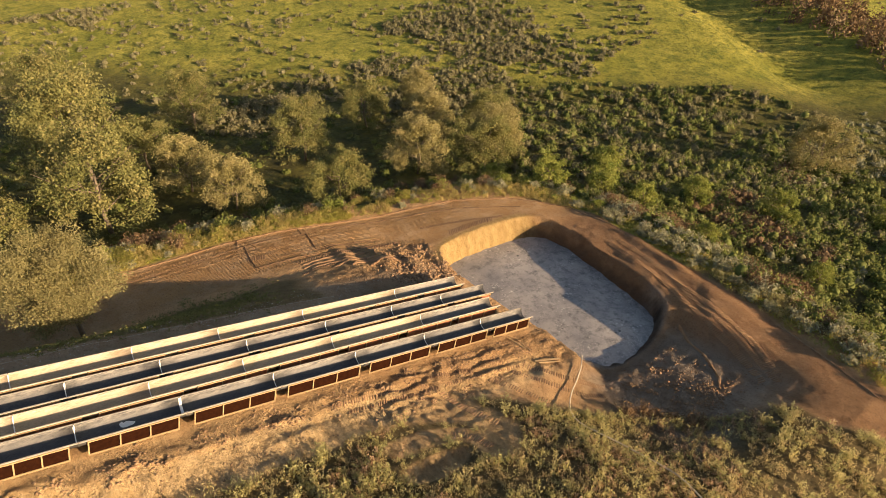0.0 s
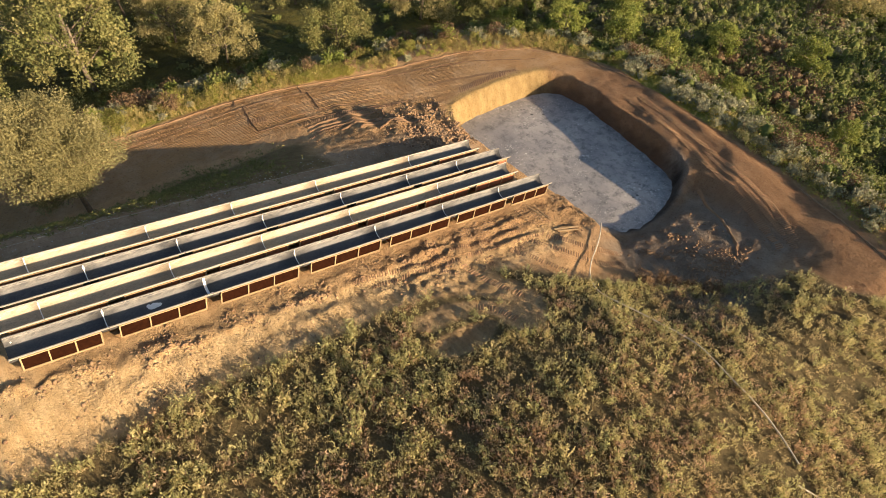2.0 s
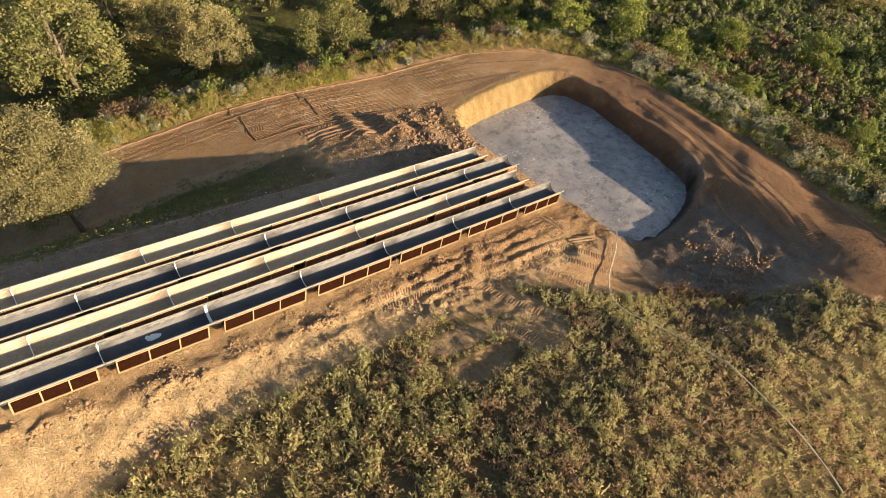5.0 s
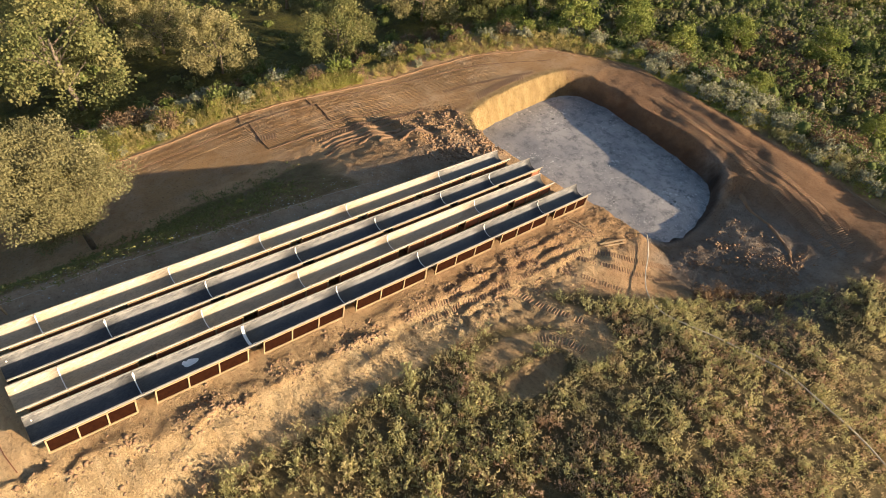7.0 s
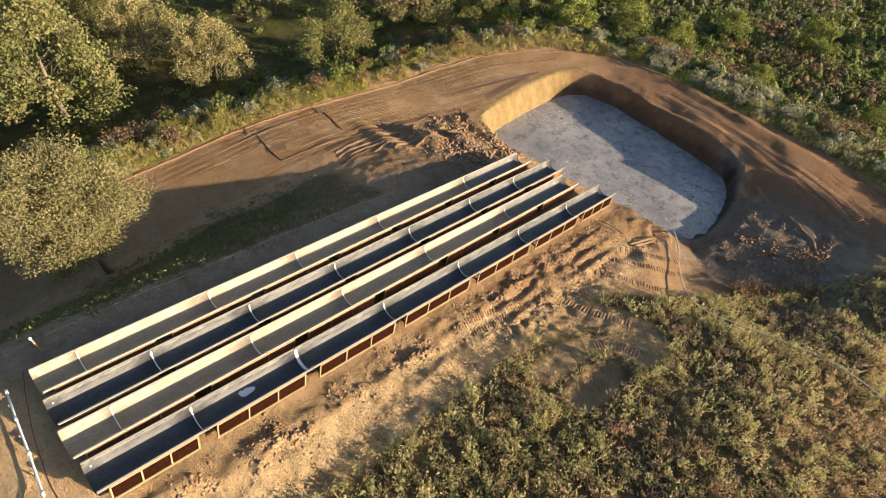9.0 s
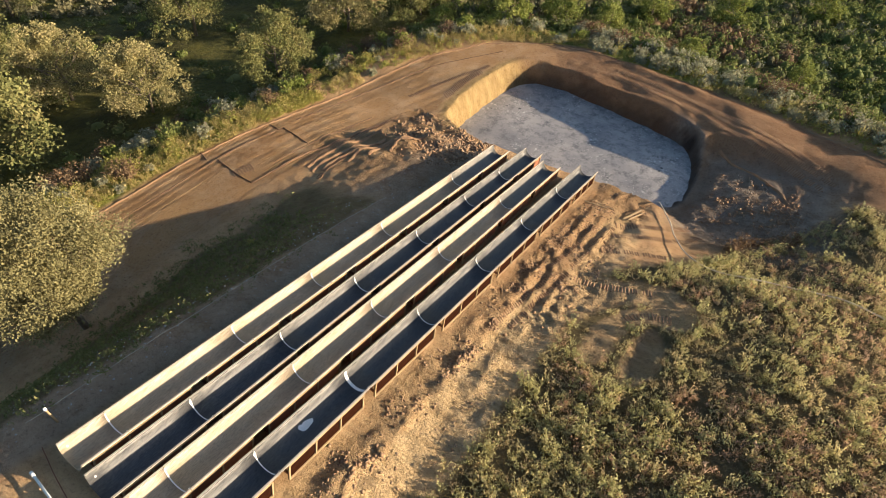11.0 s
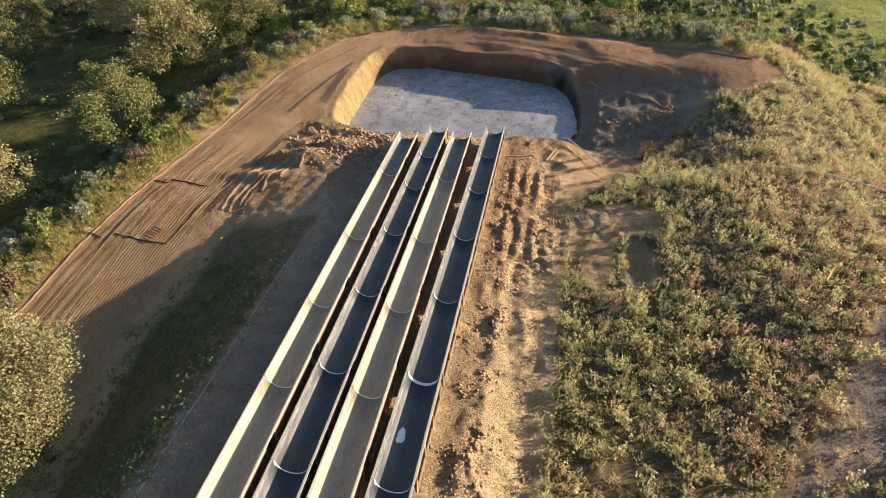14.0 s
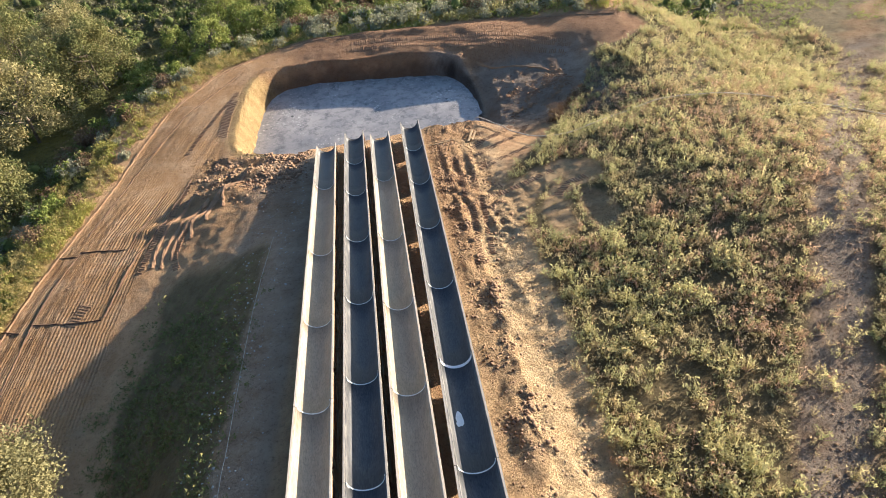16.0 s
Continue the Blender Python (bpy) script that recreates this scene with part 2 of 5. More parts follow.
M_LUSH = leaf_material("field_herbs", (0.319, 0.315, 0.135), (0.505, 0.46, 0.211), (0.597, 0.49, 0.248), 0.48)
M_DRYWEED = leaf_material("dry_field_weeds", (0.315, 0.208, 0.124), (0.473, 0.322, 0.193), (0.557, 0.412, 0.281), 0.44)
M_MEADOW = leaf_material("meadow_grass", (0.17, 0.22, 0.045), (0.30, 0.34, 0.075), (0.40, 0.38, 0.11), 0.42)
M_STRAW = leaf_material("straw", (0.36, 0.29, 0.105), (0.52, 0.42, 0.16), (0.58, 0.48, 0.23), 0.4)
M_YELLOW = leaf_material("yellow_weeds", (0.260, 0.281, 0.063), (0.409, 0.369, 0.098), (0.428, 0.320, 0.140), 0.42)

# ---- helpers of this scene ----
def mesh_object(name, verts, faces, material, parent=None, label="", smooth=False):
    me = bpy.data.meshes.new(name)
    me.from_pydata([tuple(v) for v in verts], [], [tuple(f) for f in faces])
    me.materials.append(material)
    if smooth:
        me.polygons.foreach_set("use_smooth", [True] * len(me.polygons))
    ob = new(name, me)
    if parent is not None:
        ob.parent = parent
    if label:
        tagged(ob, label)
    return ob


def quick_mesh(name, verts, quads, material, smooth=False):
    """A mesh of quads from numpy arrays."""
    me = bpy.data.meshes.new(name)
    verts, quads = np.asarray(verts, np.float32), np.asarray(quads, np.int32)
    n = quads.shape[1]
    me.vertices.add(len(verts))
    me.vertices.foreach_set("co", verts.ravel())
    me.loops.add(quads.size)
    me.loops.foreach_set("vertex_index", quads.ravel())
    me.polygons.add(len(quads))
    me.polygons.foreach_set("loop_start", np.arange(0, quads.size, n, dtype=np.int32))
    me.polygons.foreach_set("loop_total", np.full(len(quads), n, np.int32))
    if smooth:
        me.polygons.foreach_set("use_smooth", np.ones(len(quads), bool))
    me.update(calc_edges=True)
    me.materials.append(material)
    return me


def boxes(specs):
    """Verts and faces of boxes given as (centre, size); sized along the axes, with slightly drawn-in ends."""
    v, f = [], []
    for (cx, cy, cz), (sx, sy, sz) in specs:
        o = len(v)
        for dz in (-1, 1):
            for dx, dy in ((-1, -1), (1, -1), (1, 1), (-1, 1)):
                v.append((cx + dx * sx / 2, cy + dy * sy / 2, cz + dz * sz / 2))
        f += [(o, o + 3, o + 2, o + 1), (o + 4, o + 5, o + 6, o + 7)]
        f += [(o + i, o + (i + 1) % 4, o + 4 + (i + 1) % 4, o + 4 + i) for i in range(4)]
    return v, f


def tube(points, radius, sides=8, caps=True):
    """Verts and faces of a tube through points; radius may be a list."""
    pts = [Vector(p) for p in points]
    rad = radius if isinstance(radius, (list, tuple)) else [radius] * len(pts)
    v, f = [], []
    for i, p in enumerate(pts):
        d = (pts[min(i + 1, len(pts) - 1)] - pts[max(i - 1, 0)]).normalized()
        a = d.cross(Vector((0, 0, 1)) if abs(d.z) < 0.9 else Vector((1, 0, 0))).normalized()
        b = d.cross(a)
        for s in range(sides):
            w = 2 * math.pi * s / sides
            v.append(p + (a * math.cos(w) + b * math.sin(w)) * rad[i])
    for i in range(len(pts) - 1):
        for s in range(sides):
            f.append((i * sides + s, i * sides + (s + 1) % sides, (i + 1) * sides + (s + 1) % sides, (i + 1) * sides + s))
    if caps:
        f += [tuple(range(sides - 1, -1, -1)), tuple(range(len(v) - sides, len(v)))]
    return v, f


def join(*parts):
    v, f = [], []
    for pv, pf in parts:
        o = len(v)
        v += list(pv)
        f += [tuple(i + o for i in q) for q in pf]
    return v, f




def lattice(ix, iy, seed):
    h = (ix.astype(np.int64) * 374761393 + iy.astype(np.int64) * 668265263 + seed * 2147483647) & 0xFFFFFFFF
    h = ((h ^ (h >> 13)) * 1274126177) & 0xFFFFFFFF
    return ((h ^ (h >> 16)) & 0xFFFF) / 65535.0


def value_noise(x, y, seed=0):
    ix, iy = np.floor(x), np.floor(y)
    u, v = x - ix, y - iy
    u, v = u * u * (3 - 2 * u), v * v * (3 - 2 * v)
    a, b = lattice(ix, iy, seed), lattice(ix + 1, iy, seed)
    c, d = lattice(ix, iy + 1, seed), lattice(ix + 1, iy + 1, seed)
    return (a * (1 - u) + b * u) * (1 - v) + (c * (1 - u) + d * u) * v


def fbm(x, y, scale, octaves=4, seed=0):
    """Uneven relief from -1 to 1; scale: metres a wave."""
    s, amp, tot = 0.0, 1.0, 0.0
    for o in range(octaves):
        s = s + amp * (value_noise(x / scale + 17.3 * o, y / scale - 9.1 * o, seed + o) * 2 - 1)
        tot += amp
        amp, scale = amp * 0.5, scale * 0.5
    return s / tot


def step(a, b, x):
    t = np.clip((x - a) / (b - a), 0, 1)
    return t * t * (3 - 2 * t)


def outline_distance(px, py, loop):
    """Signed distance to a closed outline, negative inside."""
    d2, inside = np.full(px.shape, 1e9), np.zeros(px.shape, bool)
    for (ax, ay), (bx, by) in zip(loop, loop[1:] + loop[:1]):
        ex, ey = bx - ax, by - ay
        t = np.clip(((px - ax) * ex + (py - ay) * ey) / (ex * ex + ey * ey), 0, 1)
        d2 = np.minimum(d2, (px - ax - t * ex) ** 2 + (py - ay - t * ey) ** 2)
        cross = ((ay > py) != (by > py)) & (px < (bx - ax) * (py - ay) / (by - ay + 1e-9) + ax)
        inside ^= cross
    return np.where(inside, -1, 1) * np.sqrt(d2)


def rounded(points, times=3):
    """A closed outline with its corners cut round."""
    for _ in range(times):
        out = []
        for (ax, ay), (bx, by) in zip(points, points[1:] + points[:1]):
            out += [(0.75 * ax + 0.25 * bx, 0.75 * ay + 0.25 * by), (0.25 * ax + 0.75 * bx, 0.25 * ay + 0.75 * by)]
        points = out
    return points


def line_distance(px, py, pts):
    """Distance to an open line, the length along it at the nearest place, and the side (left of it is positive)."""
    best, along, side, run = np.full(px.shape, 1e9), np.zeros(px.shape), np.zeros(px.shape), 0.0
    for (ax, ay), (bx, by) in zip(pts, pts[1:]):
        ex, ey = bx - ax, by - ay
        n = math.hypot(ex, ey)
        t = np.clip(((px - ax) * ex + (py - ay) * ey) / n ** 2, 0, 1)
        d = np.hypot(px - ax - t * ex, py - ay - t * ey)
        near = d < best
        best = np.where(near, d, best)
        along = np.where(near, run + t * n, along)
        side = np.where(near, np.sign(ex * (py - ay) - ey * (px - ax)), side)
        run += n
    return best, along, side


# ---- the lie of the land ----
POND = rounded([(-12.0, 1.4), (-11.9, 7.2), (-11.5, 12.0), (-10.4, 15.2), (-7.4, 16.1), (-3.0, 15.7), (1.2, 15.0), (5.6, 14.4), (8.8, 13.4), (10.4, 9.8), (10.5, 5.6), (9.6, 3.5), (6.8, 2.6), (4.2, 1.4), (-5.0, 0.8)], 2)
ROAD = [(-24.0, -60.0), (-22.6, -30.0), (-22.2, -18.0), (-21.2, -8.0), (-19.6, 0.0), (-17.0, 8.0), (-13.0, 14.5), (-7.0, 18.2), (0.0, 18.6),
        (8.0, 17.6), (15.0, 15.6), (21.0, 13.6), (25.2, 12.4)]


TRACK = [(12.5, -46.5), (17.2, -35.7), (20.8, -30.5), (26.2, -22.1), (34.6, -10.8), (42.4, -2.2), (55.0, 13.0), (81.0, 39.0)]


def road_distance(x, y):
    """Distance to the strip's middle line, reckoned so that its outer edge, nearer than the inner one, also lies about 4.8 out."""
    d, along, side = line_distance(x, y, ROAD)
    wide = np.interp(along, [0, 39, 45, 52, 62, 72, 78, 81, 88, 96, 104, 110, 118], [3.8, 3.6, 2.9, 2.4, 3.0, 3.6, 3.2, 3.0, 2.0, 2.0, 3.1, 3.8, 3.8])
    inner = np.interp(along, [0, 100, 108, 118], [4.8, 4.8, 3.4, 2.4])
    wide = np.where(side > 0, wide, inner)
    return d + (4.8 - wide) * np.clip(d / wide, 0, 1), along, side


def bench(y):
    """The built-up ramp under the slides."""
    return 2.6 - 0.243 * np.clip(y, -41, 2)


def bank_lip(y):
    """Where the flat shoulder breaks off over the scraped face."""
    return 6.2 - 1.1 * step(-33, -38, y) + 0.5 * fbm(y * 0, y, 4.0, 2, 59) + 0.35 * fbm(y * 0, y, 1.2, 2, 56)


def ground_height(x, y):
    x, y = np.asarray(x, float), np.asarray(y, float)
    b = bench(y)
    # right of the ramp: a bank, then the weedy field, which swells to a crown and falls away
    crown = 3.3 + 5.9 * step(11, -24, y) + 0.25 * step(-24, -40, y)
    crown = crown - 0.20 * np.clip(x - 27, 0, 16) + 0.02 * np.clip(-40 - y, 0, 200)
    drop = 0.25 - 0.1 * step(-8, -20, y) + 0.3 * step(-24, -30, y) + 1.0 * step(-28, -39, y)
    toe = b - drop
    right = toe + (crown - toe) * (0.75 * np.clip((x - 8.5) / 13.5, 0, 1) + 0.25 * step(8.5, 22, x))
    # left of the ramp: a shaded slope down to the graded strip
    strip = 2.45 + 1.3 * step(2, -14, y)
    left = strip + (b - strip) * step(-17.5, -6.0, x)
    h = np.where(x > 0, b + (right - b) * step(5.6, 8.6, x), left)
    # round the pond: the flat rim
    rim = 2.6 + 0.25 * fbm(x, y, 9, 3, 5)
    ramp_end = step(-3, 3, y)
    h = h + (rim - h) * ramp_end * step(30, 14, x)
    # the bank right of the slides runs down to the water
    bank = np.maximum(0.3, 3.1 - 1.1 * np.clip(y - 0.2, 0, None))
    h = h + (np.minimum(h, bank) - h) * step(4.7, 5.6, x) * step(13, 11, x) * step(-4, -2, y) * step(8, 5, y)
    # the soft mud shelf beside the pond
    shelf = step(8.6, 11.4 + 1.2 * step(3, -1, y), x - 0.8 * step(3, -1, y)) * step(26, 20, x) * step(-10, -5, y + 0.15 * (12 - x)) * step(14.5, 11.5, y)
    incline = 0.55 + 0.15 * (x - 10) + 0.36 * np.clip(2.0 - y, 0, 12) + 0.1 * fbm(x, y, 3.0, 2, 34)
    h = h + (np.minimum(h, incline) - h) * shelf
    # a grassy bank closes the mud shelf and the dam's end
    gd, ga, gs = line_distance(x, y, [(21.5, 1.5), (23.5, 5.0), (25.0, 8.0), (28.0, 10.5)])
    h = h + 0.35 * np.exp(-(gd / np.where(gs < 0, 4.5, 1.5)) ** 2) * step(16, 9, gd) * step(2.0, 4.5, line_distance(x, y, ROAD)[0])
    # outer fall behind the strip, down to the creek
    d, along, side = road_distance(x, y)
    out = np.where(side > 0, d, 0)
    out = np.where((x < -26) | (y > 21), np.maximum(out, d), out)
    outside = (side > 0) & ((x < -10) | (y > 12))
    fall = np.where(outside, d, 0.0)
    h = h - 3.6 * step(7.5, 18, fall) - 0.075 * np.clip(fall - 13, 0, 45)
    # far slopes beyond the creek
    fx, fy = x + 20, y - 20
    away = np.clip(-0.72 * fx + 0.69 * fy - 52, 0, None)
    across = 0.69 * fx + 0.72 * fy
    hill = away * (0.17 + 0.04 * np.sin(across / 60.0)) - 0.00012 * away ** 2
    g = across - (72 - 0.30 * away)
    gully = 5.5 * np.exp(-np.where(g < 0, (g / 7.0) ** 2, (g / 15.0) ** 2)) * step(-5, 25, away) * step(140, 90, away)
    beyond = 0.16 * np.clip(across - 92 + 0.2 * away, 0, 60)
    h = h + np.where(away > 0, hill + 1.8 * fbm(x, y, 60, 3, 11) * step(0, 60, away), 0) - gully - beyond * step(0, 40, away)
    # the dam stands a little higher towards its end
    h = h + 0.3 * step(-10, 10, x) * step(26, 14, x) * step(4.8, 2.5, d) * step(9, 12, y + 0.2 * (x - 9))
    # the dam's outer shoulder is uneven, bumps added to lobe its shadow on the water
    h = h + (0.18 + 0.34 * fbm(x, y, 4.6, 2, 98)) * step(-9, -5, x) * step(25, 18, x) * step(0.8, 2.0, d * side) * step(6.0, 4.4, d) * step(10, 13, y)
    # pond basin
    s = outline_distance(x, y, POND) + 0.22 * fbm(x, y, 3.5, 3, 21) + 0.19 * fbm(x, y, 1.0, 3, 22)
    low = 2.3 + 0.14 * np.clip(s - 0.8, 0, 6)
    h = h + (np.minimum(h, low) - h) * step(7, 12, y) * step(-12.5, -8, x) * step(5.5, 4.0, s)
    wide = 0.85 - 0.2 * step(8, 13, y) * step(-10, -7, x) + 1.3 * step(7, 11, x) * step(12, 7, y)
    # uneven rim, added so that its shadow edge on the water is lobed
    h = h + 0.32 * fbm(x, y, 4.2, 3, 75) * step(0.3, 0.9, s) * step(2.6, 1.2, s) * step(-9, -6, x) * step(8, 11, y)
    basin = np.where(s < 0, np.maximum(1.6 * s, -1.2), h * np.clip(s / wide, 0, 1) ** 0.8)
    h = np.where(s < wide, np.minimum(h, basin), h)
    # uneven earth
    worked = step(34, 26, np.abs(x)) * step(32, 22, y) * step(-60, -45, y)
    right_side = step(4.4, 5.4, x) * step(11, 9, x) * step(8, 2, y)
    left_heap = step(-17, -14, x) * step(-4.5, -7, x) * step(-16, -9, y) * step(3, 0, y)
    pile = left_heap * step(-8, -4, y)
    rough = 0.06 + 0.13 * right_side + 0.06 * left_heap + 0.15 * pile + 0.07 * shelf * step(-4, 0, y)
    for mx, my, ma, mb, mh in ((-13.0, -5.5, 2.6, 1.0, 0.75), (-9.8, -3.4, 1.8, 0.9, 0.7), (-15.5, -8.5, 3.0, 0.7, 0.45), (7.6, -24.0, 0.9, 4.0, 0.35), (7.2, -34.0, 0.9, 4.0, 0.4)):
        h = h + mh * np.exp(-((x - mx) / ma) ** 2 - ((y - my) / mb) ** 2)
    flat = 1 - 0.8 * step(5.2, 3.8, d)
    ridged = 0.5 - np.abs(fbm(x, y, 2.2, 4, 31)) * 1.6 + 0.8 * fbm(x, y, 0.95, 2, 35)
    h = h + worked * flat * rough * ridged + (1 - worked) * 0.35 * fbm(x, y, 6, 3, 41)
    crumb = step(4.8, 5.4, x) * step(9.4, 8.4, x) * step(4, 0, y) + 0.8 * pile + 0.4 * shelf * step(-4, 0, y)
    crumb = crumb * (1 - 0.8 * step(-17, -20, y) * step(-1, 1, x))
    h = h + 0.26 * crumb * (np.abs(fbm(x, y, 0.95, 3, 36)) - 0.2) * step(-0.4, 0.2, fbm(x, y, 4, 2, 37))
    # wheel ruts along the ramp's right shoulder
    bend = x + 0.5 * fbm(x * 0 + 3, y, 9, 2, 57)
    shoulder = step(5.0, 5.6, x) * step(8.6, 7.6, x) * step(-24, -19, y) * step(-3, -6, y)
    h = h + 0.11 * shoulder * np.sin(2 * math.pi * bend / 0.95) * step(-0.4, 0.3, fbm(x, y, 2.4, 2, 58))
    # a crumbled lip over the scraped face
    lip_x, long = bank_lip(y), step(-15, -19, y) * step(-44, -40, y)
    lump = step(-0.05, 0.35, fbm(x, y, 0.7, 3, 60)) * step(-0.4, 0.1, fbm(x, y, 2.6, 2, 74))
    h = h + long * (0.17 * lump * np.exp(-((x - lip_x) / 0.26) ** 2) - 0.09 * step(0.1, 0.5, fbm(x, y, 1.2, 2, 68)) * np.exp(-((x - lip_x + 0.5) / 0.28) ** 2))
    h = h - long * 0.28 * step(lip_x - 0.1, lip_x + 0.9, x) * step(lip_x + 3.2, lip_x + 1.2, x)
    h = h + 0.07 * long * fbm(x * 0.6, y, 1.6, 3, 69) * step(lip_x, lip_x + 0.5, x) * step(9.6, 8.8, x)
    # ruts of the dam road
    rut = step(-9, -3, x) * step(23, 18, x) * step(3.2, 2.4, d)
    h = h + 0.02 * rut * np.sin(2 * math.pi * d * side / 0.9 + 1.5 * fbm(x, y, 6, 2, 62)) + 0.04 * rut * fbm(x, y, 1.4, 3, 63)
    # shallow blade furrows along the strip
    h = h + 0.03 * step(4.6, 4.0, d) * step(14, 6, y) * np.sin(2 * math.pi * d / 1.05 + 2.0 * fbm(x, y, 9, 2, 66)) * step(-0.2, 0.3, fbm(x, y, 6, 2, 67))
    # the scooped crescent in the field
    scoop = np.hypot((x - 14.1 + 0.036 * (y + 17.9) ** 2) / 0.85, (y + 17.9) / 2.2)
    scoop = scoop + 0.3 * fbm(x, y, 1.6, 3, 72)
    h = h - 0.4 * step(1.25, 0.5, scoop) + 0.13 * np.exp(-((scoop - 1.55) / 0.35) ** 2) * step(15, 13, x) * (0.6 + 0.6 * fbm(x, y, 0.9, 2, 70))
    h = h + 0.22 * bare_loop(x, y) * (np.abs(fbm(x, y, 1.1, 3, 73)) - 0.15)
    h = h + 0.10 * fbm(x, y, 8, 2, 51)
    return h


MUD_EDGE = [(8.6, -11.5), (11.4, -8.6), (14.2, -4.9), (17.1, 0.3), (19.8, 3.9), (21.5, 6.3), (22.8, 9.0), (25.5, 12.4), (28.5, 17.0)]


def mud_side(x, y):
    """Metres into the bare mud from the edge of the weeds; negative among the weeds."""
    d, a, s = line_distance(x, y, MUD_EDGE)
    return np.where(y > -11.5, d * s, -9.0)


def bare_loop(x, y):
    """Bare earth of the scooped crescent in the field and of the turning marks round it."""
    wob = 0.9 * fbm(x, y, 5, 3, 61)
    scoop = step(1.3, 0.95, np.hypot((x - 14.1 + 0.036 * (y + 17.9) ** 2) / 0.85, (y + 17.9) / 2.2) + 0.15 * wob)
    ld, la, ls = line_distance(x, y, [(11.6, -19.2), (11.6, -17.0), (12.2, -15.0), (13.4, -13.8), (14.8, -13.9)])
    near = line_distance(x, y, [(8.0, -18.5), (8.8, -15.5), (10.4, -13.0), (13.0, -11.8), (14.6, -12.8)])[0]
    return np.maximum(scoop, np.maximum(step(0.95, 0.55, ld + 0.25 * wob), step(1.7, 0.9, near + 0.5 * wob)))


def spaced(lo, hi, fine, growth, far):
    a = list(np.arange(lo, hi + fine / 2, fine))
    s = fine
    while a[-1] < far:
        s *= growth
        a.append(a[-1] + s)
    s = fine
    low = [lo]
    while low[-1] > -far:
        s *= growth
        low.append(low[-1] - s)
    return np.array(low[:0:-1] + a)


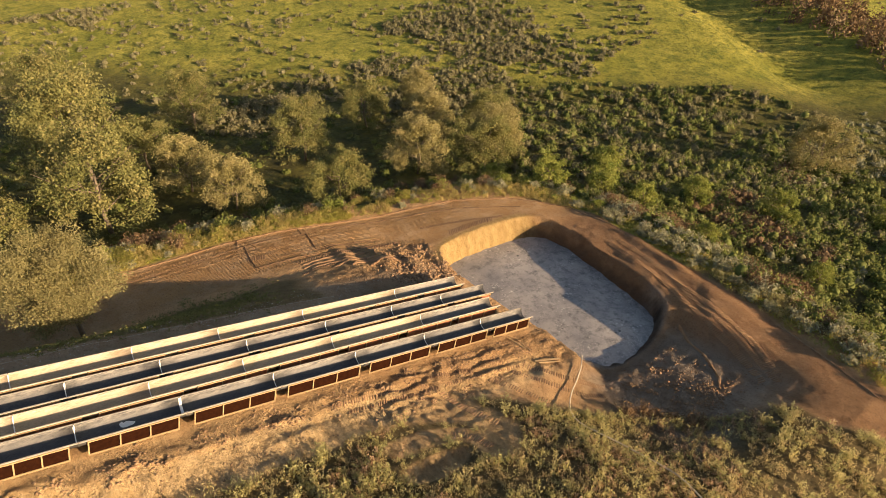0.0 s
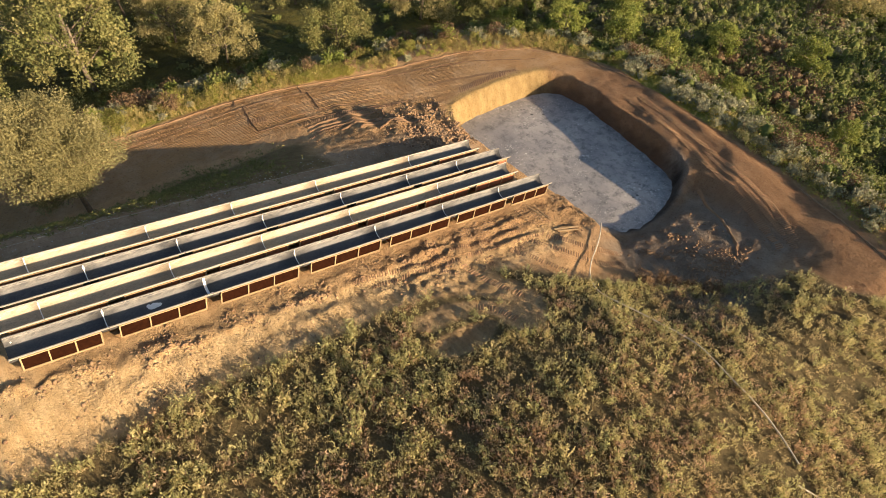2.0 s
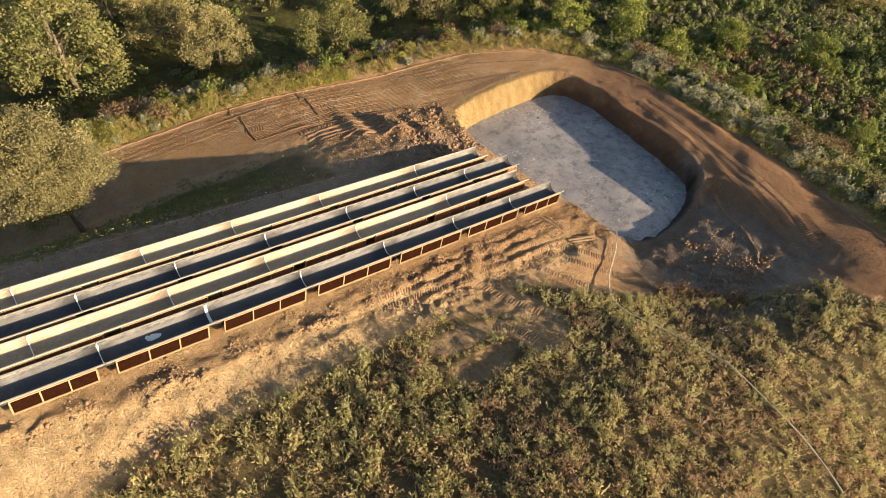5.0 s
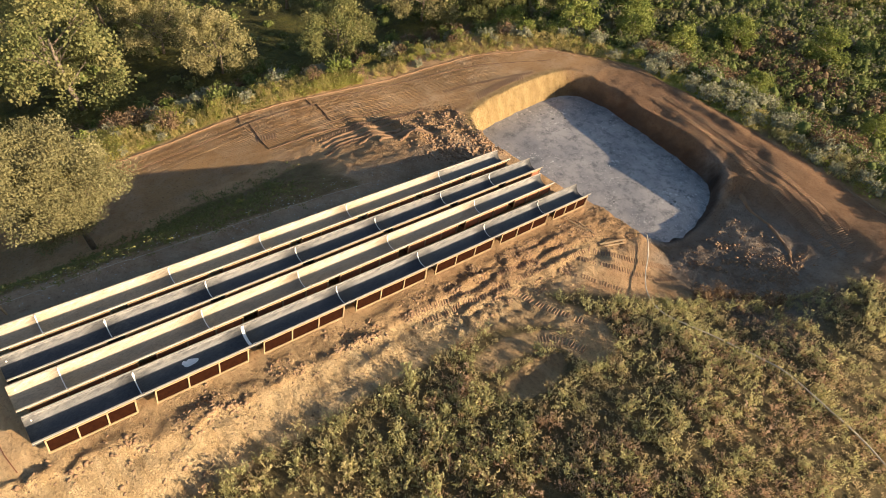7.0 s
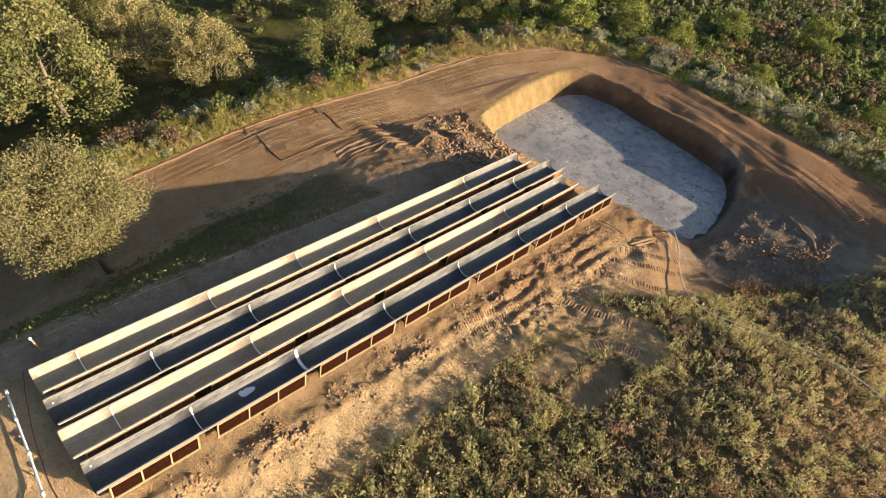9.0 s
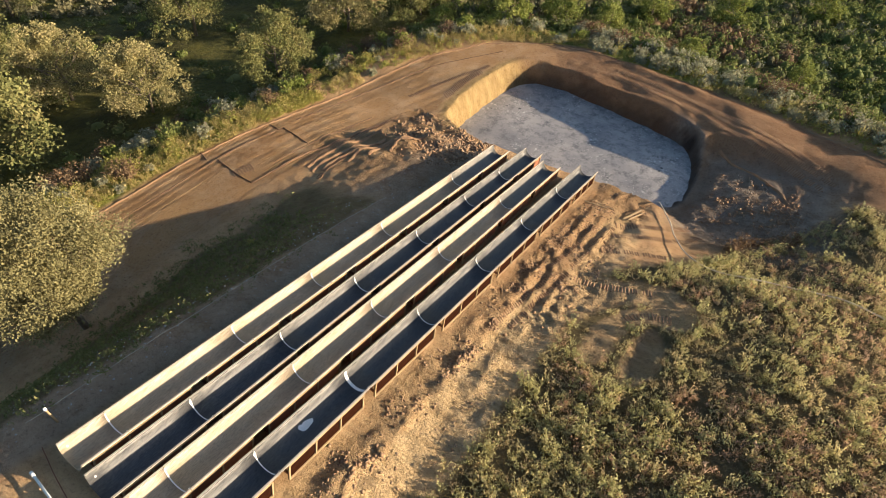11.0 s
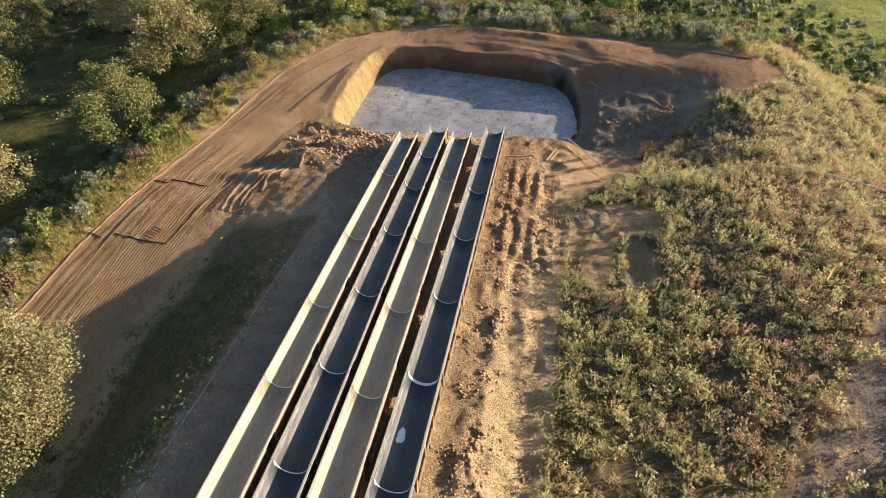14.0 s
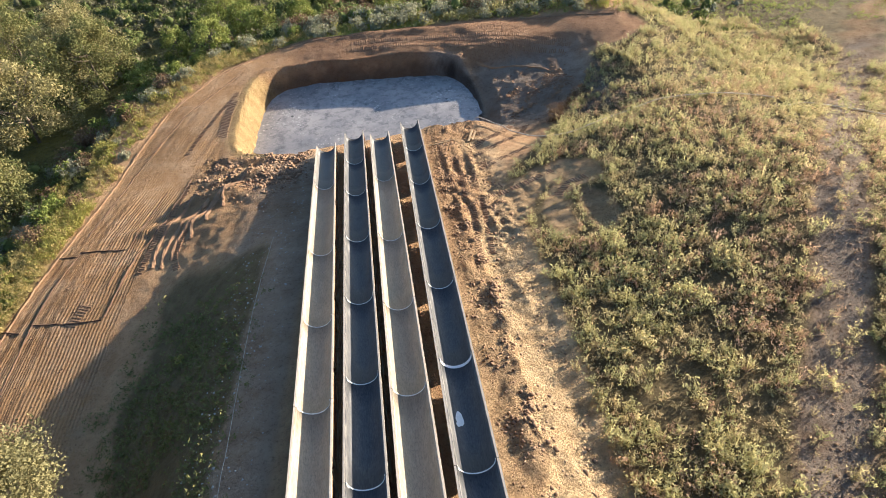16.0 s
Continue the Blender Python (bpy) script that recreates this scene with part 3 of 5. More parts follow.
def build_ground():
    xs, ys = spaced(-28, 29, 0.2, 1.10, 1500), spaced(-44, 22, 0.2, 1.10, 1500)
    mids = (xs[1:] + xs[:-1]) / 2
    xs = np.sort(np.concatenate([xs, mids[((mids > 4.4) & (mids < 9.2))]]))
    rows = (ys[1:] + ys[:-1]) / 2
    ys = np.sort(np.concatenate([ys, rows[(rows > -41) & (rows < -1)]]))
    X, Y = np.meshgrid(xs, ys)
    Z = ground_height(X, Y)
    nx, ny = len(xs), len(ys)
    i = np.arange(nx * ny).reshape(ny, nx)
    quads = np.stack([i[:-1, :-1], i[:-1, 1:], i[1:, 1:], i[1:, :-1]], -1).reshape(-1, 4)
    me = quick_mesh("ground", np.stack([X, Y, Z], -1).reshape(-1, 3), quads, M_GROUND, True)
    d, along, side = road_distance(X, Y)
    wob = 0.9 * fbm(X, Y, 5, 3, 61)
    bare = step(5.6, 4.6, d + 0.5 * wob)
    bare = np.maximum(bare, step(9.4, 8.0, X + wob) * step(-26, -24, X) * step(20, 16, Y) * step(-52, -46, Y))
    bare = np.maximum(bare, step(-0.4, 0.4, mud_side(X, Y) + 0.5 * wob) * step(21, 18, Y) * step(-15, -12, X))
    td, ta, ts = line_distance(X, Y, TRACK)
    track = step(1.6, 0.9, td + 0.5 * wob) * step(-60, -40, Y)
    track2 = np.where(ts < 0, step(2.0, 3.6, td + wob) * step(16, 11, td), 0)
    ring = bare_loop(X, Y)
    bare = np.maximum(bare, ring)
    field = (1 - bare) * step(7.5, 9.0, X + 0.4 * wob) * step(24, 17, Y - 0.2 * X)
    left_turf = (1 - bare) * (1 - step(7.5, 9.0, X + 0.4 * wob) * step(24, 17, Y - 0.2 * X))
    weedy = step(0.35, 0.7, step(-16.5, -13.0, X + 1.5 * wob) * step(-5.9, -8.2, X + wob) * step(-11, -18, Y + 2 * wob))
    pond_d = outline_distance(X, Y, POND)
    layers = {
        "field": np.clip(field * (1 - 0.85 * np.maximum(track, 0.4 * track2)) + 0.85 * weedy, 0, 1),
        "far_turf": left_turf,
        "graded": step(5.4, 4.6, d + 0.4 * wob) * (1 - weedy),
        "pale": np.maximum(step(-0.1, 0.3, X - bank_lip(Y)) * step(9.8, 9.0, X + 0.5 * wob) * step(-14, -19, Y + 2 * wob) * 0.95, np.maximum(np.maximum(0.4 * track2, step(-14, -28, Y + wob) * step(-51, -46, Y) * np.maximum(0.5 * step(3.6, 4.6, X) * step(9.8, 9.0, X), 0.6 * step(-35, -39, Y) * step(-5, -2, X) * step(9.8, 9.0, X))), np.maximum(0.65 * ring, 0.55 * step(7.0, 7.6, X + wob) * step(10.5, 9.5, X) * step(-16, -13, Y) * step(-1, -4, Y)))),
        "cut_wall": 0.9 * step(2.0, 1.0, pond_d) * step(-7.5, -9.5, X) * step(-1.5, 0.5, Y) * step(15.5, 14.0, Y),
        "wet": np.maximum(step(1.4, 0.3, pond_d) * step(5, 8, X), step(9, 12, X) * step(24, 20, X) * step(-3, 1, Y) * step(14, 11, Y) * 0.9) + 0.8 * track * step(10, 6, Y) + 0.6 * step(-11, -8.5, X + wob) * step(-4.2, -4.8, X) * step(1, -3, Y) * (1 - weedy),
        "soaked": 0.8 * step(0.7, 0.3, pond_d + 0.2 * wob) * step(7.5, 9.0, X) * step(3, 5, Y) + 0.6 * step(0.4, 0.1, pond_d) * step(12, 14, Y),
        "dam": step(-13, -5, X) * step(11, 15, Y + 0.25 * np.clip(X - 9, 0, 20)) * step(5.4, 4.6, d + 0.4 * wob) * 0.85,
        # where the floor behind the strip carries the painted tree shade
        "litter_tree_shade": (1 - bare) * step(6.5, 9.5, d) * (side > 0) * step(20, 0, -0.72 * (X + 20) + 0.69 * (Y - 20) - 52) * (0.75 + 0.25 * wob) * ((X < 12) | (Y > 26)) * (1 - 0.8 * step(24, 36, X) * step(18, 24, Y)),
        "churn": np.clip(step(4.2, 5.2, X) * step(9.6, 8.2, X) * step(4, 0, Y) + step(-17, -14.5, X) * step(-5, -7, X) * step(-15, -9, Y) * step(2, 0, Y)
                         + 0.8 * step(9, 11, X) * step(22, 18, X) * step(-5, -1, Y) * step(13, 10, Y) + track + ring + 0.7 * step(1.9, 1.2, pond_d) * step(-9.0, -11.0, X) + 0.25 * step(4.6, 4.0, d) * step(-9, -2, X), 0, 1),
        "ribs": d,
        "ribbed": step(4.4, 3.9, d) * step(12, 2, Y) * (0.25 + 0.75 * step(-0.5, 0.0, fbm(X, Y, 7, 2, 64))),
    }
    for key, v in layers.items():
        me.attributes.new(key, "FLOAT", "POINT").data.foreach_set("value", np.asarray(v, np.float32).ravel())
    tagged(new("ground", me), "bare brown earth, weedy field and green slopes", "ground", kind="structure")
    return xs, ys, Z


GROUND_X, GROUND_Y, GROUND_Z = build_ground()


def surface(x, y):
    """The height of the ground's sheet, between its grid lines."""
    x, y = np.asarray(x, float), np.asarray(y, float)
    i = np.clip(np.searchsorted(GROUND_X, x) - 1, 0, len(GROUND_X) - 2)
    j = np.clip(np.searchsorted(GROUND_Y, y) - 1, 0, len(GROUND_Y) - 2)
    u = (x - GROUND_X[i]) / (GROUND_X[i + 1] - GROUND_X[i])
    v = (y - GROUND_Y[j]) / (GROUND_Y[j + 1] - GROUND_Y[j])
    a = GROUND_Z[j, i] * (1 - u) + GROUND_Z[j, i + 1] * u
    b = GROUND_Z[j + 1, i] * (1 - u) + GROUND_Z[j + 1, i + 1] * u
    return a * (1 - v) + b * v


def build_water():
    loop = rounded([(-13.4, -0.6), (-13.4, 10), (-12, 16.8), (-5.5, 18.4), (3.5, 17.2), (10.8, 15.2), (13, 8.5), (11.5, 1.8), (6.0, -0.4)], 2)
    n, rings = len(loop), 14
    cx, cy = -1.0, 8.5
    v, f = [(cx, cy, 0.0)], []
    for r in range(1, rings + 1):
        for x, y in loop:
            v.append((cx + (x - cx) * r / rings, cy + (y - cy) * r / rings, 0.0))
    f += [(0, 1 + i, 1 + (i + 1) % n) for i in range(n)]
    for r in range(rings - 1):
        a, b = 1 + r * n, 1 + (r + 1) * n
        f += [(a + i, b + i, b + (i + 1) % n, a + (i + 1) % n) for i in range(n)]
    tagged(mesh_object("water", v, f, M_WATER, smooth=True), "still grey silty water in the dug pond", "water", kind="structure")


build_water()


# ---- the slides ----
def cross_section(w=0.71, depth=0.66, lip=0.05, thick=0.028, n=18):
    """Outer and inner line of a half pipe with turned-out lips."""
    inner = [(-w - lip, 0.0)] + [(-w * math.cos(math.pi * i / n), -depth * math.sin(math.pi * i / n)) for i in range(n + 1)] + [(w + lip, 0.0)]
    k = (w + thick) / w
    outer = [(w + lip, -thick)] + [(k * w * math.cos(math.pi * i / n), -k * depth * math.sin(math.pi * i / n) - thick * 0.6) for i in range(n + 1)] + [(-w - lip, -thick)]
    return inner + outer


def half_pipe(name, y0, y1, material, parent, label=""):
    line = cross_section()
    n, m = len(line), 4
    v = [(x, y0 + (y1 - y0) * j / m, z) for j in range(m + 1) for x, z in line]
    f = [(j * n + i, j * n + (i + 1) % n, (j + 1) * n + (i + 1) % n, (j + 1) * n + i) for j in range(m) for i in range(n)]
    for j, flip in ((0, False), (m, True)):
        for i in range(n // 2 - 1):
            q = (j * n + i, j * n + i + 1, j * n + n - 2 - i, j * n + n - 1 - i)
            f.append(q[::-1] if flip else q)
    ob = mesh_object(name, v, f, material, parent, label)
    # painted sunlight on both upper walls, full at the lip, gone lower down
    sunlit_share = [float(np.clip(1.0 + z / 0.38, 0, 1)) for j in range(m + 1) for x, z in line]
    ob.data.attributes.new("lip_sunlit", "FLOAT", "POINT").data.foreach_set("value", sunlit_share)
    ob.data.polygons.foreach_set("use_smooth", [i < m * n for i in range(len(ob.data.polygons))])
    return ob


def strap(y, parent, wide=0.05):
    n, w, dp = 18, 0.69, 0.645
    v, f = [], []
    for j in (0, 1):
        for i in range(n + 1):
            a = math.pi * i / n
            for lift in (0.0, 0.012):
                v.append((-(w - lift) * math.cos(a) * 1.015, y - wide / 2 + j * wide, -(dp - lift) * math.sin(a) * 1.015 + 0.012))
    r = 2 * (n + 1)
    for i in range(n):
        a, b = 2 * i, 2 * i + 2
        f += [(a + 1, b + 1, r + b + 1, r + a + 1), (a, r + a, r + b, b), (a, b, b + 1, a + 1), (r + a, r + a + 1, r + b + 1, r + b)]
    f += [(0, 1, r + 1, r), (r - 2, 2 * r - 2, 2 * r - 1, r - 1)]
    return mesh_object("strap", v, f, M_WHITE, parent, "white tape over the pipe joint")


def wall_patch(name, y, angle, long, wide, parent):
    """A thin rounded spot lying on the pipe's inner face; angle counts from the far lip."""
    v, f, n = [], [], 14
    for ring in (0.0, 0.55, 1.0):
        for i in range(n):
            w = 2 * math.pi * i / n
            q = angle + ring * wide / 0.69 * math.sin(w) * (1 + 0.18 * math.sin(3 * w + y))
            yy = y + ring * long * math.cos(w) * (1 + 0.15 * math.sin(2 * w + 3 * y))
            lift = 0.020 if ring < 1 else 0.006
            v.append((-(0.71 - lift) * math.cos(q), yy, -(0.66 - lift) * math.sin(q)))
    f = [(r * n + i, r * n + (i + 1) % n, (r + 1) * n + (i + 1) % n, (r + 1) * n + i) for r in range(2) for i in range(n)]
    return mesh_object(name, v, f, M_WHITE, parent)


def support_frame(y0, y1, foot, parent, open_side=0):
    """Red steel cradle with pale timber rails and uprights at both sides."""
    g = 0.42
    a, b = y0 + g, y1 - g
    spec = [((0, y, -0.80), (1.5, 0.09, 0.10)) for y in np.linspace(a + 0.1, b - 0.1, 4)]
    spec += [((sx * 0.757, (a + b) / 2, -0.50), (0.012, b - a, 0.62)) for sx in (-1, 1) if sx != open_side]
    v, f = boxes(spec)
    ob = mesh_object("support_frame", v, f, M_RUST, parent, "primer-red steel cradle under the pipe")
    # dark sheet added along the open side, in place of the shade underneath
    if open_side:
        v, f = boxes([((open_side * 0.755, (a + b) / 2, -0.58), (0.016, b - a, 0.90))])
        mesh_object("shade_panel", v, f, M_UNDERSHADE, ob, "dark sheet standing in for the shade under the slide")
    for sx in (-1, 1):
        for z, nm in ((-0.12, "top_rail"), (-foot + 0.05, "bottom_rail")):
            v, f = boxes([((sx * 0.80, (a + b) / 2, z), (0.06, b - a, 0.07))])
            mesh_object(nm, v, f, M_TIMBER, ob)
        for y in np.linspace(a + 0.035, b - 0.035, 4):
            v, f = boxes([((sx * 0.80, y, (-0.165 - foot + 0.095) / 2), (0.06, 0.07, foot - 0.26))])
            mesh_object("upright", v, f, M_TIMBER, ob)
    return ob


SLOPE = -0.243
SLIDES = [  # centre x and y at the head, then at the foot; joints; pipes
    (-2.36, -38.8, -3.80, -2.2, (-36.9, -30.4, -24.8, -18.2, -9.3), "tan"),
    (-0.36, -38.9, -1.50, -0.4, (-34.4, -29.2, -23.5, -17.3, -11.1, -5.7), "black"),
    (1.55, -39.0, 0.70, -1.5, (-37.0, -30.3, -24.5, -17.8, -9.5), "tan"),
    (3.55, -38.9, 3.36, 0.15, (-34.5, -29.1, -23.3, -17.1, -10.9, -4.9), "black"),
]


def build_slide(x0, y0, x1, y1, joints, kind):
    rim = lambda y: 3.95 + SLOPE * y
    head, tail = Vector((x0, y0, rim(y0))), Vector((x1, y1, rim(y1)))
    d = (tail - head).normalized()
    r = d.cross(Vector((0, 0, 1))).normalized()
    u = r.cross(d)
    root = new("water_slide")
    root.matrix_world = Matrix(((r.x, d.x, u.x, head.x), (r.y, d.y, u.y, head.y), (r.z, d.z, u.z, head.z), (0, 0, 0, 1)))
    words = "dusty black half-pipe water slide on timber-railed frames" if kind == "black" else "tan half-pipe water slide with a dark last section"
    tagged(root, words, "water slide", "slides into the pond")
    span = (tail - head).length
    cuts = [0.0] + [(j - y0) / (y1 - y0) * span for j in joints] + [span]
    for i, (a, b) in enumerate(zip(cuts, cuts[1:])):
        last = i == len(cuts) - 2
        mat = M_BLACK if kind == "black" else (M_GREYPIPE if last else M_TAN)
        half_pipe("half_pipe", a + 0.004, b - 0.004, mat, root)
        if i:
            strap(a, root, 0.16 if (kind == "black" and i == 2 and x0 > 2) else 0.05)
    # cradles, about six metres long, laid end to end
    n = len(cuts) - 1 if kind == "black" else 7
    ends = cuts if kind == "black" else [span * k / n for k in range(n + 1)]
    for a, b in zip(ends, ends[1:]):
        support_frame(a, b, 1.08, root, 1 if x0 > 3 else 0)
    # paint dabs over the tape, a bolt at the head, and a pale splash on one floor
    for j, a in enumerate(cuts[1:-1]):
        wall_patch("dab", a, 0.30 + 0.06 * (j % 3), 0.055 if kind == "black" else 0.035, 0.16, root)
    wall_patch("bolt", 0.30, 0.42, 0.035, 0.05, root)
    if x0 > 3:
        wall_patch("splash", cuts[1] + 2.6, 1.12, 0.36, 0.17, root)
        wall_patch("splash", cuts[1] + 2.3, 0.98, 0.12, 0.10, root)
    # pale capping along both lips
    for sx in (-1, 1):
        for a, b in zip(cuts, cuts[1:]):
            v, f = boxes([((sx * 0.785, (a + b) / 2, 0.0), (0.08, b - a - 0.03, 0.06))])
            mesh_object("lip_cap", v, f, M_CAP if kind == "tan" else M_CAPGREY, root)
    return root


for row in SLIDES:
    build_slide(*row)


# ---- plants ----
def leaf_quads(centres, size, r, flat=0.0):
    """Small four-cornered leaf sprays at centres, turned at random; flat pulls them level."""
    n = len(centres)
    a = r.normal(size=(n, 3))
    a[:, 2] *= 1 - flat
    a /= np.linalg.norm(a, axis=1)[:, None] + 1e-9
    b = np.cross(a, r.normal(size=(n, 3)))
    b /= np.linalg.norm(b, axis=1)[:, None] + 1e-9
    s = (size * r.uniform(0.6, 1.35, n))[:, None]
    w = s * r.uniform(0.45, 0.8, n)[:, None]
    v = np.stack([centres - a * s, centres - b * w, centres + a * s, centres + b * w], 1).reshape(-1, 3)
    return v, np.arange(4 * n).reshape(-1, 4)


def set_tone(me, tone):
    """One value a plant or clump, on every corner of its leaves."""
    me.attributes.new("tone", "FLOAT", "POINT").data.foreach_set("value", np.asarray(tone, np.float32).ravel())
    return me


def herb_tris(base, height, spread, leaf, leaves, blades, r):
    """Feathery weeds: on each base a fan of narrow blades, and small leaves round their tips, as triangles."""
    n = len(base)
    bb = np.repeat(base, blades, 0)
    k = len(bb)
    h, sp = np.repeat(height, blades), np.repeat(spread, blades)
    w = r.uniform(0, 2 * math.pi, k)
    out = sp * r.uniform(0.2, 1.35, k) ** 0.8
    tip = bb + np.stack([np.cos(w) * out, np.sin(w) * out, h * r.uniform(0.55, 1.15, k) * (1 - 0.35 * (out / (sp * 1.4)) ** 2)], 1)
    root = bb + np.stack([np.cos(w) * out * 0.25, np.sin(w) * out * 0.25, np.zeros(k) - 0.02], 1)
    side = np.stack([-np.sin(w), np.cos(w), np.zeros(k)], 1) * (0.006 + 0.015 * h)[:, None]
    v2 = np.stack([root - side, root + side, tip], 1).reshape(-1, 3)
    t2 = np.repeat(np.repeat(r.uniform(size=n), blades), 3)
    pick = (np.arange(n)[:, None] * blades + r.integers(0, blades, (n, leaves))).ravel()
    c = root[pick] + (tip[pick] - root[pick]) * r.uniform(0.35, 1.05, (n * leaves, 1)) + r.normal(size=(n * leaves, 3)) * 0.045
    m = len(c)
    s = np.repeat(leaf, leaves)[:, None] * r.uniform(0.6, 1.4, (m, 1))
    a = r.normal(size=(m, 3)) + np.array([0, 0, 0.6])
    a /= np.linalg.norm(a, axis=1)[:, None]
    b = np.cross(a, r.normal(size=(m, 3)))
    b /= np.linalg.norm(b, axis=1)[:, None] + 1e-9
    v1 = np.stack([c - a * s - b * s * 0.5, c - a * s * 0.4 + b * s * 0.6, c + a * s * 1.3], 1).reshape(-1, 3)
    t1 = np.repeat(t2[::3][pick], 3)
    v = np.concatenate([v1, v2])
    return v, np.arange(len(v)).reshape(-1, 3), np.concatenate([t1, t2])


def crown_points(r, radius, height, clumps, per, spread):
    """Leaf places in tight clumps over a lumpy crown with gaps, closed low down; and a tone for each clump."""
    d = r.normal(size=(clumps, 3))
    d /= np.linalg.norm(d, axis=1)[:, None]
    d[:, 2] = np.where(d[:, 2] < -0.8, -d[:, 2], d[:, 2])
    w = np.arctan2(d[:, 1], d[:, 0])
    ph = r.uniform(0, 6.28, 3)
    lobes = 1 + 0.18 * np.sin(2 * w + ph[0]) + 0.14 * np.sin(3 * w + ph[1] + 2 * d[:, 2]) + 0.10 * np.sin(5 * w + ph[2])
    c = d * (lobes * r.uniform(0.5, 1.0, clumps) ** 0.5)[:, None] * np.array([radius, radius, height / 2]) * 0.88
    low = d[:, 2] < 0
    c[low, :2] *= 1.0 + 0.2 * np.abs(d[low, 2:3])
    sz = spread * r.uniform(0.55, 1.35, clumps)
    q = r.normal(size=(clumps, per, 3))
    q /= np.linalg.norm(q, axis=2)[..., None] + 1e-9
    q = q * (r.uniform(0.2, 1.0, (clumps, per)) ** 0.5 * 1.8)[..., None]
    p = c[:, None] + q * sz[:, None, None] * np.array([1.15, 1.15, 0.8])
    p = p + r.normal(size=p.shape) * 0.22 * spread
    return p.reshape(-1, 3), np.repeat(r.uniform(size=clumps), per * 4)


def make_tree(name, label, seed, height, radius, leaves, clumps=75, per=95, leaf=0.16, bare=0.35, spread=0.62, category="tree"):
    r = np.random.default_rng(seed)
    root = tagged(new(name), label, category)
    mid = height * 0.56
    parts = [tube([(0, 0, -0.4), (0.05 * height * r.uniform(-1, 1), 0.05 * height * r.uniform(-1, 1), mid * 0.5), (0.3 * r.uniform(-1, 1), 0.3 * r.uniform(-1, 1), mid)],
                  [0.022 * height, 0.016 * height, 0.008 * height], 8)]
    for k in range(9):
        w = 2 * math.pi * (k / 9 + r.uniform(-0.05, 0.05))
        z0 = mid * r.uniform(0.35, 0.95)
        ln = radius * r.uniform(0.6, 0.95)
        p1 = (math.cos(w) * ln * 0.45, math.sin(w) * ln * 0.45, z0 + height * 0.10)
        p2 = (math.cos(w + 0.2) * ln, math.sin(w + 0.2) * ln, z0 + height * r.uniform(0.12, 0.36))
        parts.append(tube([(0, 0, z0), p1, p2], [0.008 * height, 0.005 * height, 0.0015 * height], 5, False))
        for q in range(2):
            w2 = w + r.uniform(-0.7, 0.7)
            p3 = (p1[0] + math.cos(w2) * ln * 0.45, p1[1] + math.sin(w2) * ln * 0.45, p1[2] + height * r.uniform(0.05, 0.22))
            parts.append(tube([p1, p3], [0.003 * height, 0.001 * height], 4, False))
    v, f = join(*parts)
    mesh_object("trunk", v, f, M_BARK, root, smooth=True)
    p, tone = crown_points(r, radius, height * (1 - bare * 0.5), clumps, per, spread)
    v, q = leaf_quads(p + np.array([0, 0, height * (0.5 + bare * 0.28)]), leaf, r)
    crown = new("crown", set_tone(quick_mesh("crown", v, q, leaves), tone))
    crown.parent = root
    return root


def on_ground(x, y):
    return float(surface(x, y))


TREES = [
    make_tree("tree", "large olive-green tree with a dense round crown", 11, 11.6, 4.15, M_SILVER, 210, 320, 0.074, 0.26, 0.5),
    make_tree("tree", "dark green oak with an uneven spreading crown", 12, 9.5, 5.0, M_OAK, 110, 150, 0.12, -0.05, 0.55),
    make_tree("tree", "olive-brown oak with a ragged crown", 13, 9.0, 4.5, M_OLIVE, 100, 150, 0.115, -0.05, 0.5),
    make_tree("tree", "tall dark oak on the creek bank", 14, 11.5, 5.0, M_OAK, 110, 170, 0.115, -0.05, 0.58),
    make_tree("tree", "small bright-green tree with a loose crown", 15, 5.2, 2.4, M_GREEN, 55, 70, 0.13, -0.1, 0.36),
]
SPOTS = [  # variant, x, y, scale, turn
    (0, -16.8, -33.2, 0.95, 0), (2, -40.5, -12.0, 0.86, 40), (1, -34.5, 1.0, 0.9, 80), (2, -37.2, 15.6, 1.05, 10),
    (3, -44.0, -27.0, 1.3, 0), (3, -61.0, -26.5, 1.6, 120), (1, -66.0, -17.5, 1.0, 200), (3, -54.5, 4.5, 1.0, 70),
    (3, -84.0, -5.0, 1.05, 33), (3, -92.0, -26.0, 1.4, 210), (1, -32.0, 25.0, 0.95, 30), (2, -36.0, 31.0, 1.0, 220),
    (2, -50.0, 27.0, 1.0, 10), (1, -64.0, 22.0, 1.0, 95), (2, -66.0, 36.0, 1.05, 170), (2, -2.0, 71.0, 1.05, 20),
    (1, -46.0, -40.0, 1.1, 100), (3, -62.0, -42.0, 1.1, 20), (1, -48.0, 39.0, 0.95, 260), (2, -51.0, -15.0, 0.95, 60),
    (4, -17.5, 24.5, 0.95, 0), (4, -13.0, 30.0, 0.85, 90), (4, -15.5, 33.5, 1.0, 200), (4, -8.0, 33.0, 0.8, 20),
    (4, -25.5, 20.5, 0.7, 150), (4, 4.0, 47.0, 0.9, 280), (4, -5.0, 41.0, 0.9, 60), (4, 14.0, 58.0, 0.9, 310),
    (4, -20.0, 40.0, 0.9, 110), (4, -24.0, 31.0, 0.8, 10), (4, 3.0, 30.5, 0.6, 75), (4, 15.0, 34.0, 0.6, 175),
]
used = set()
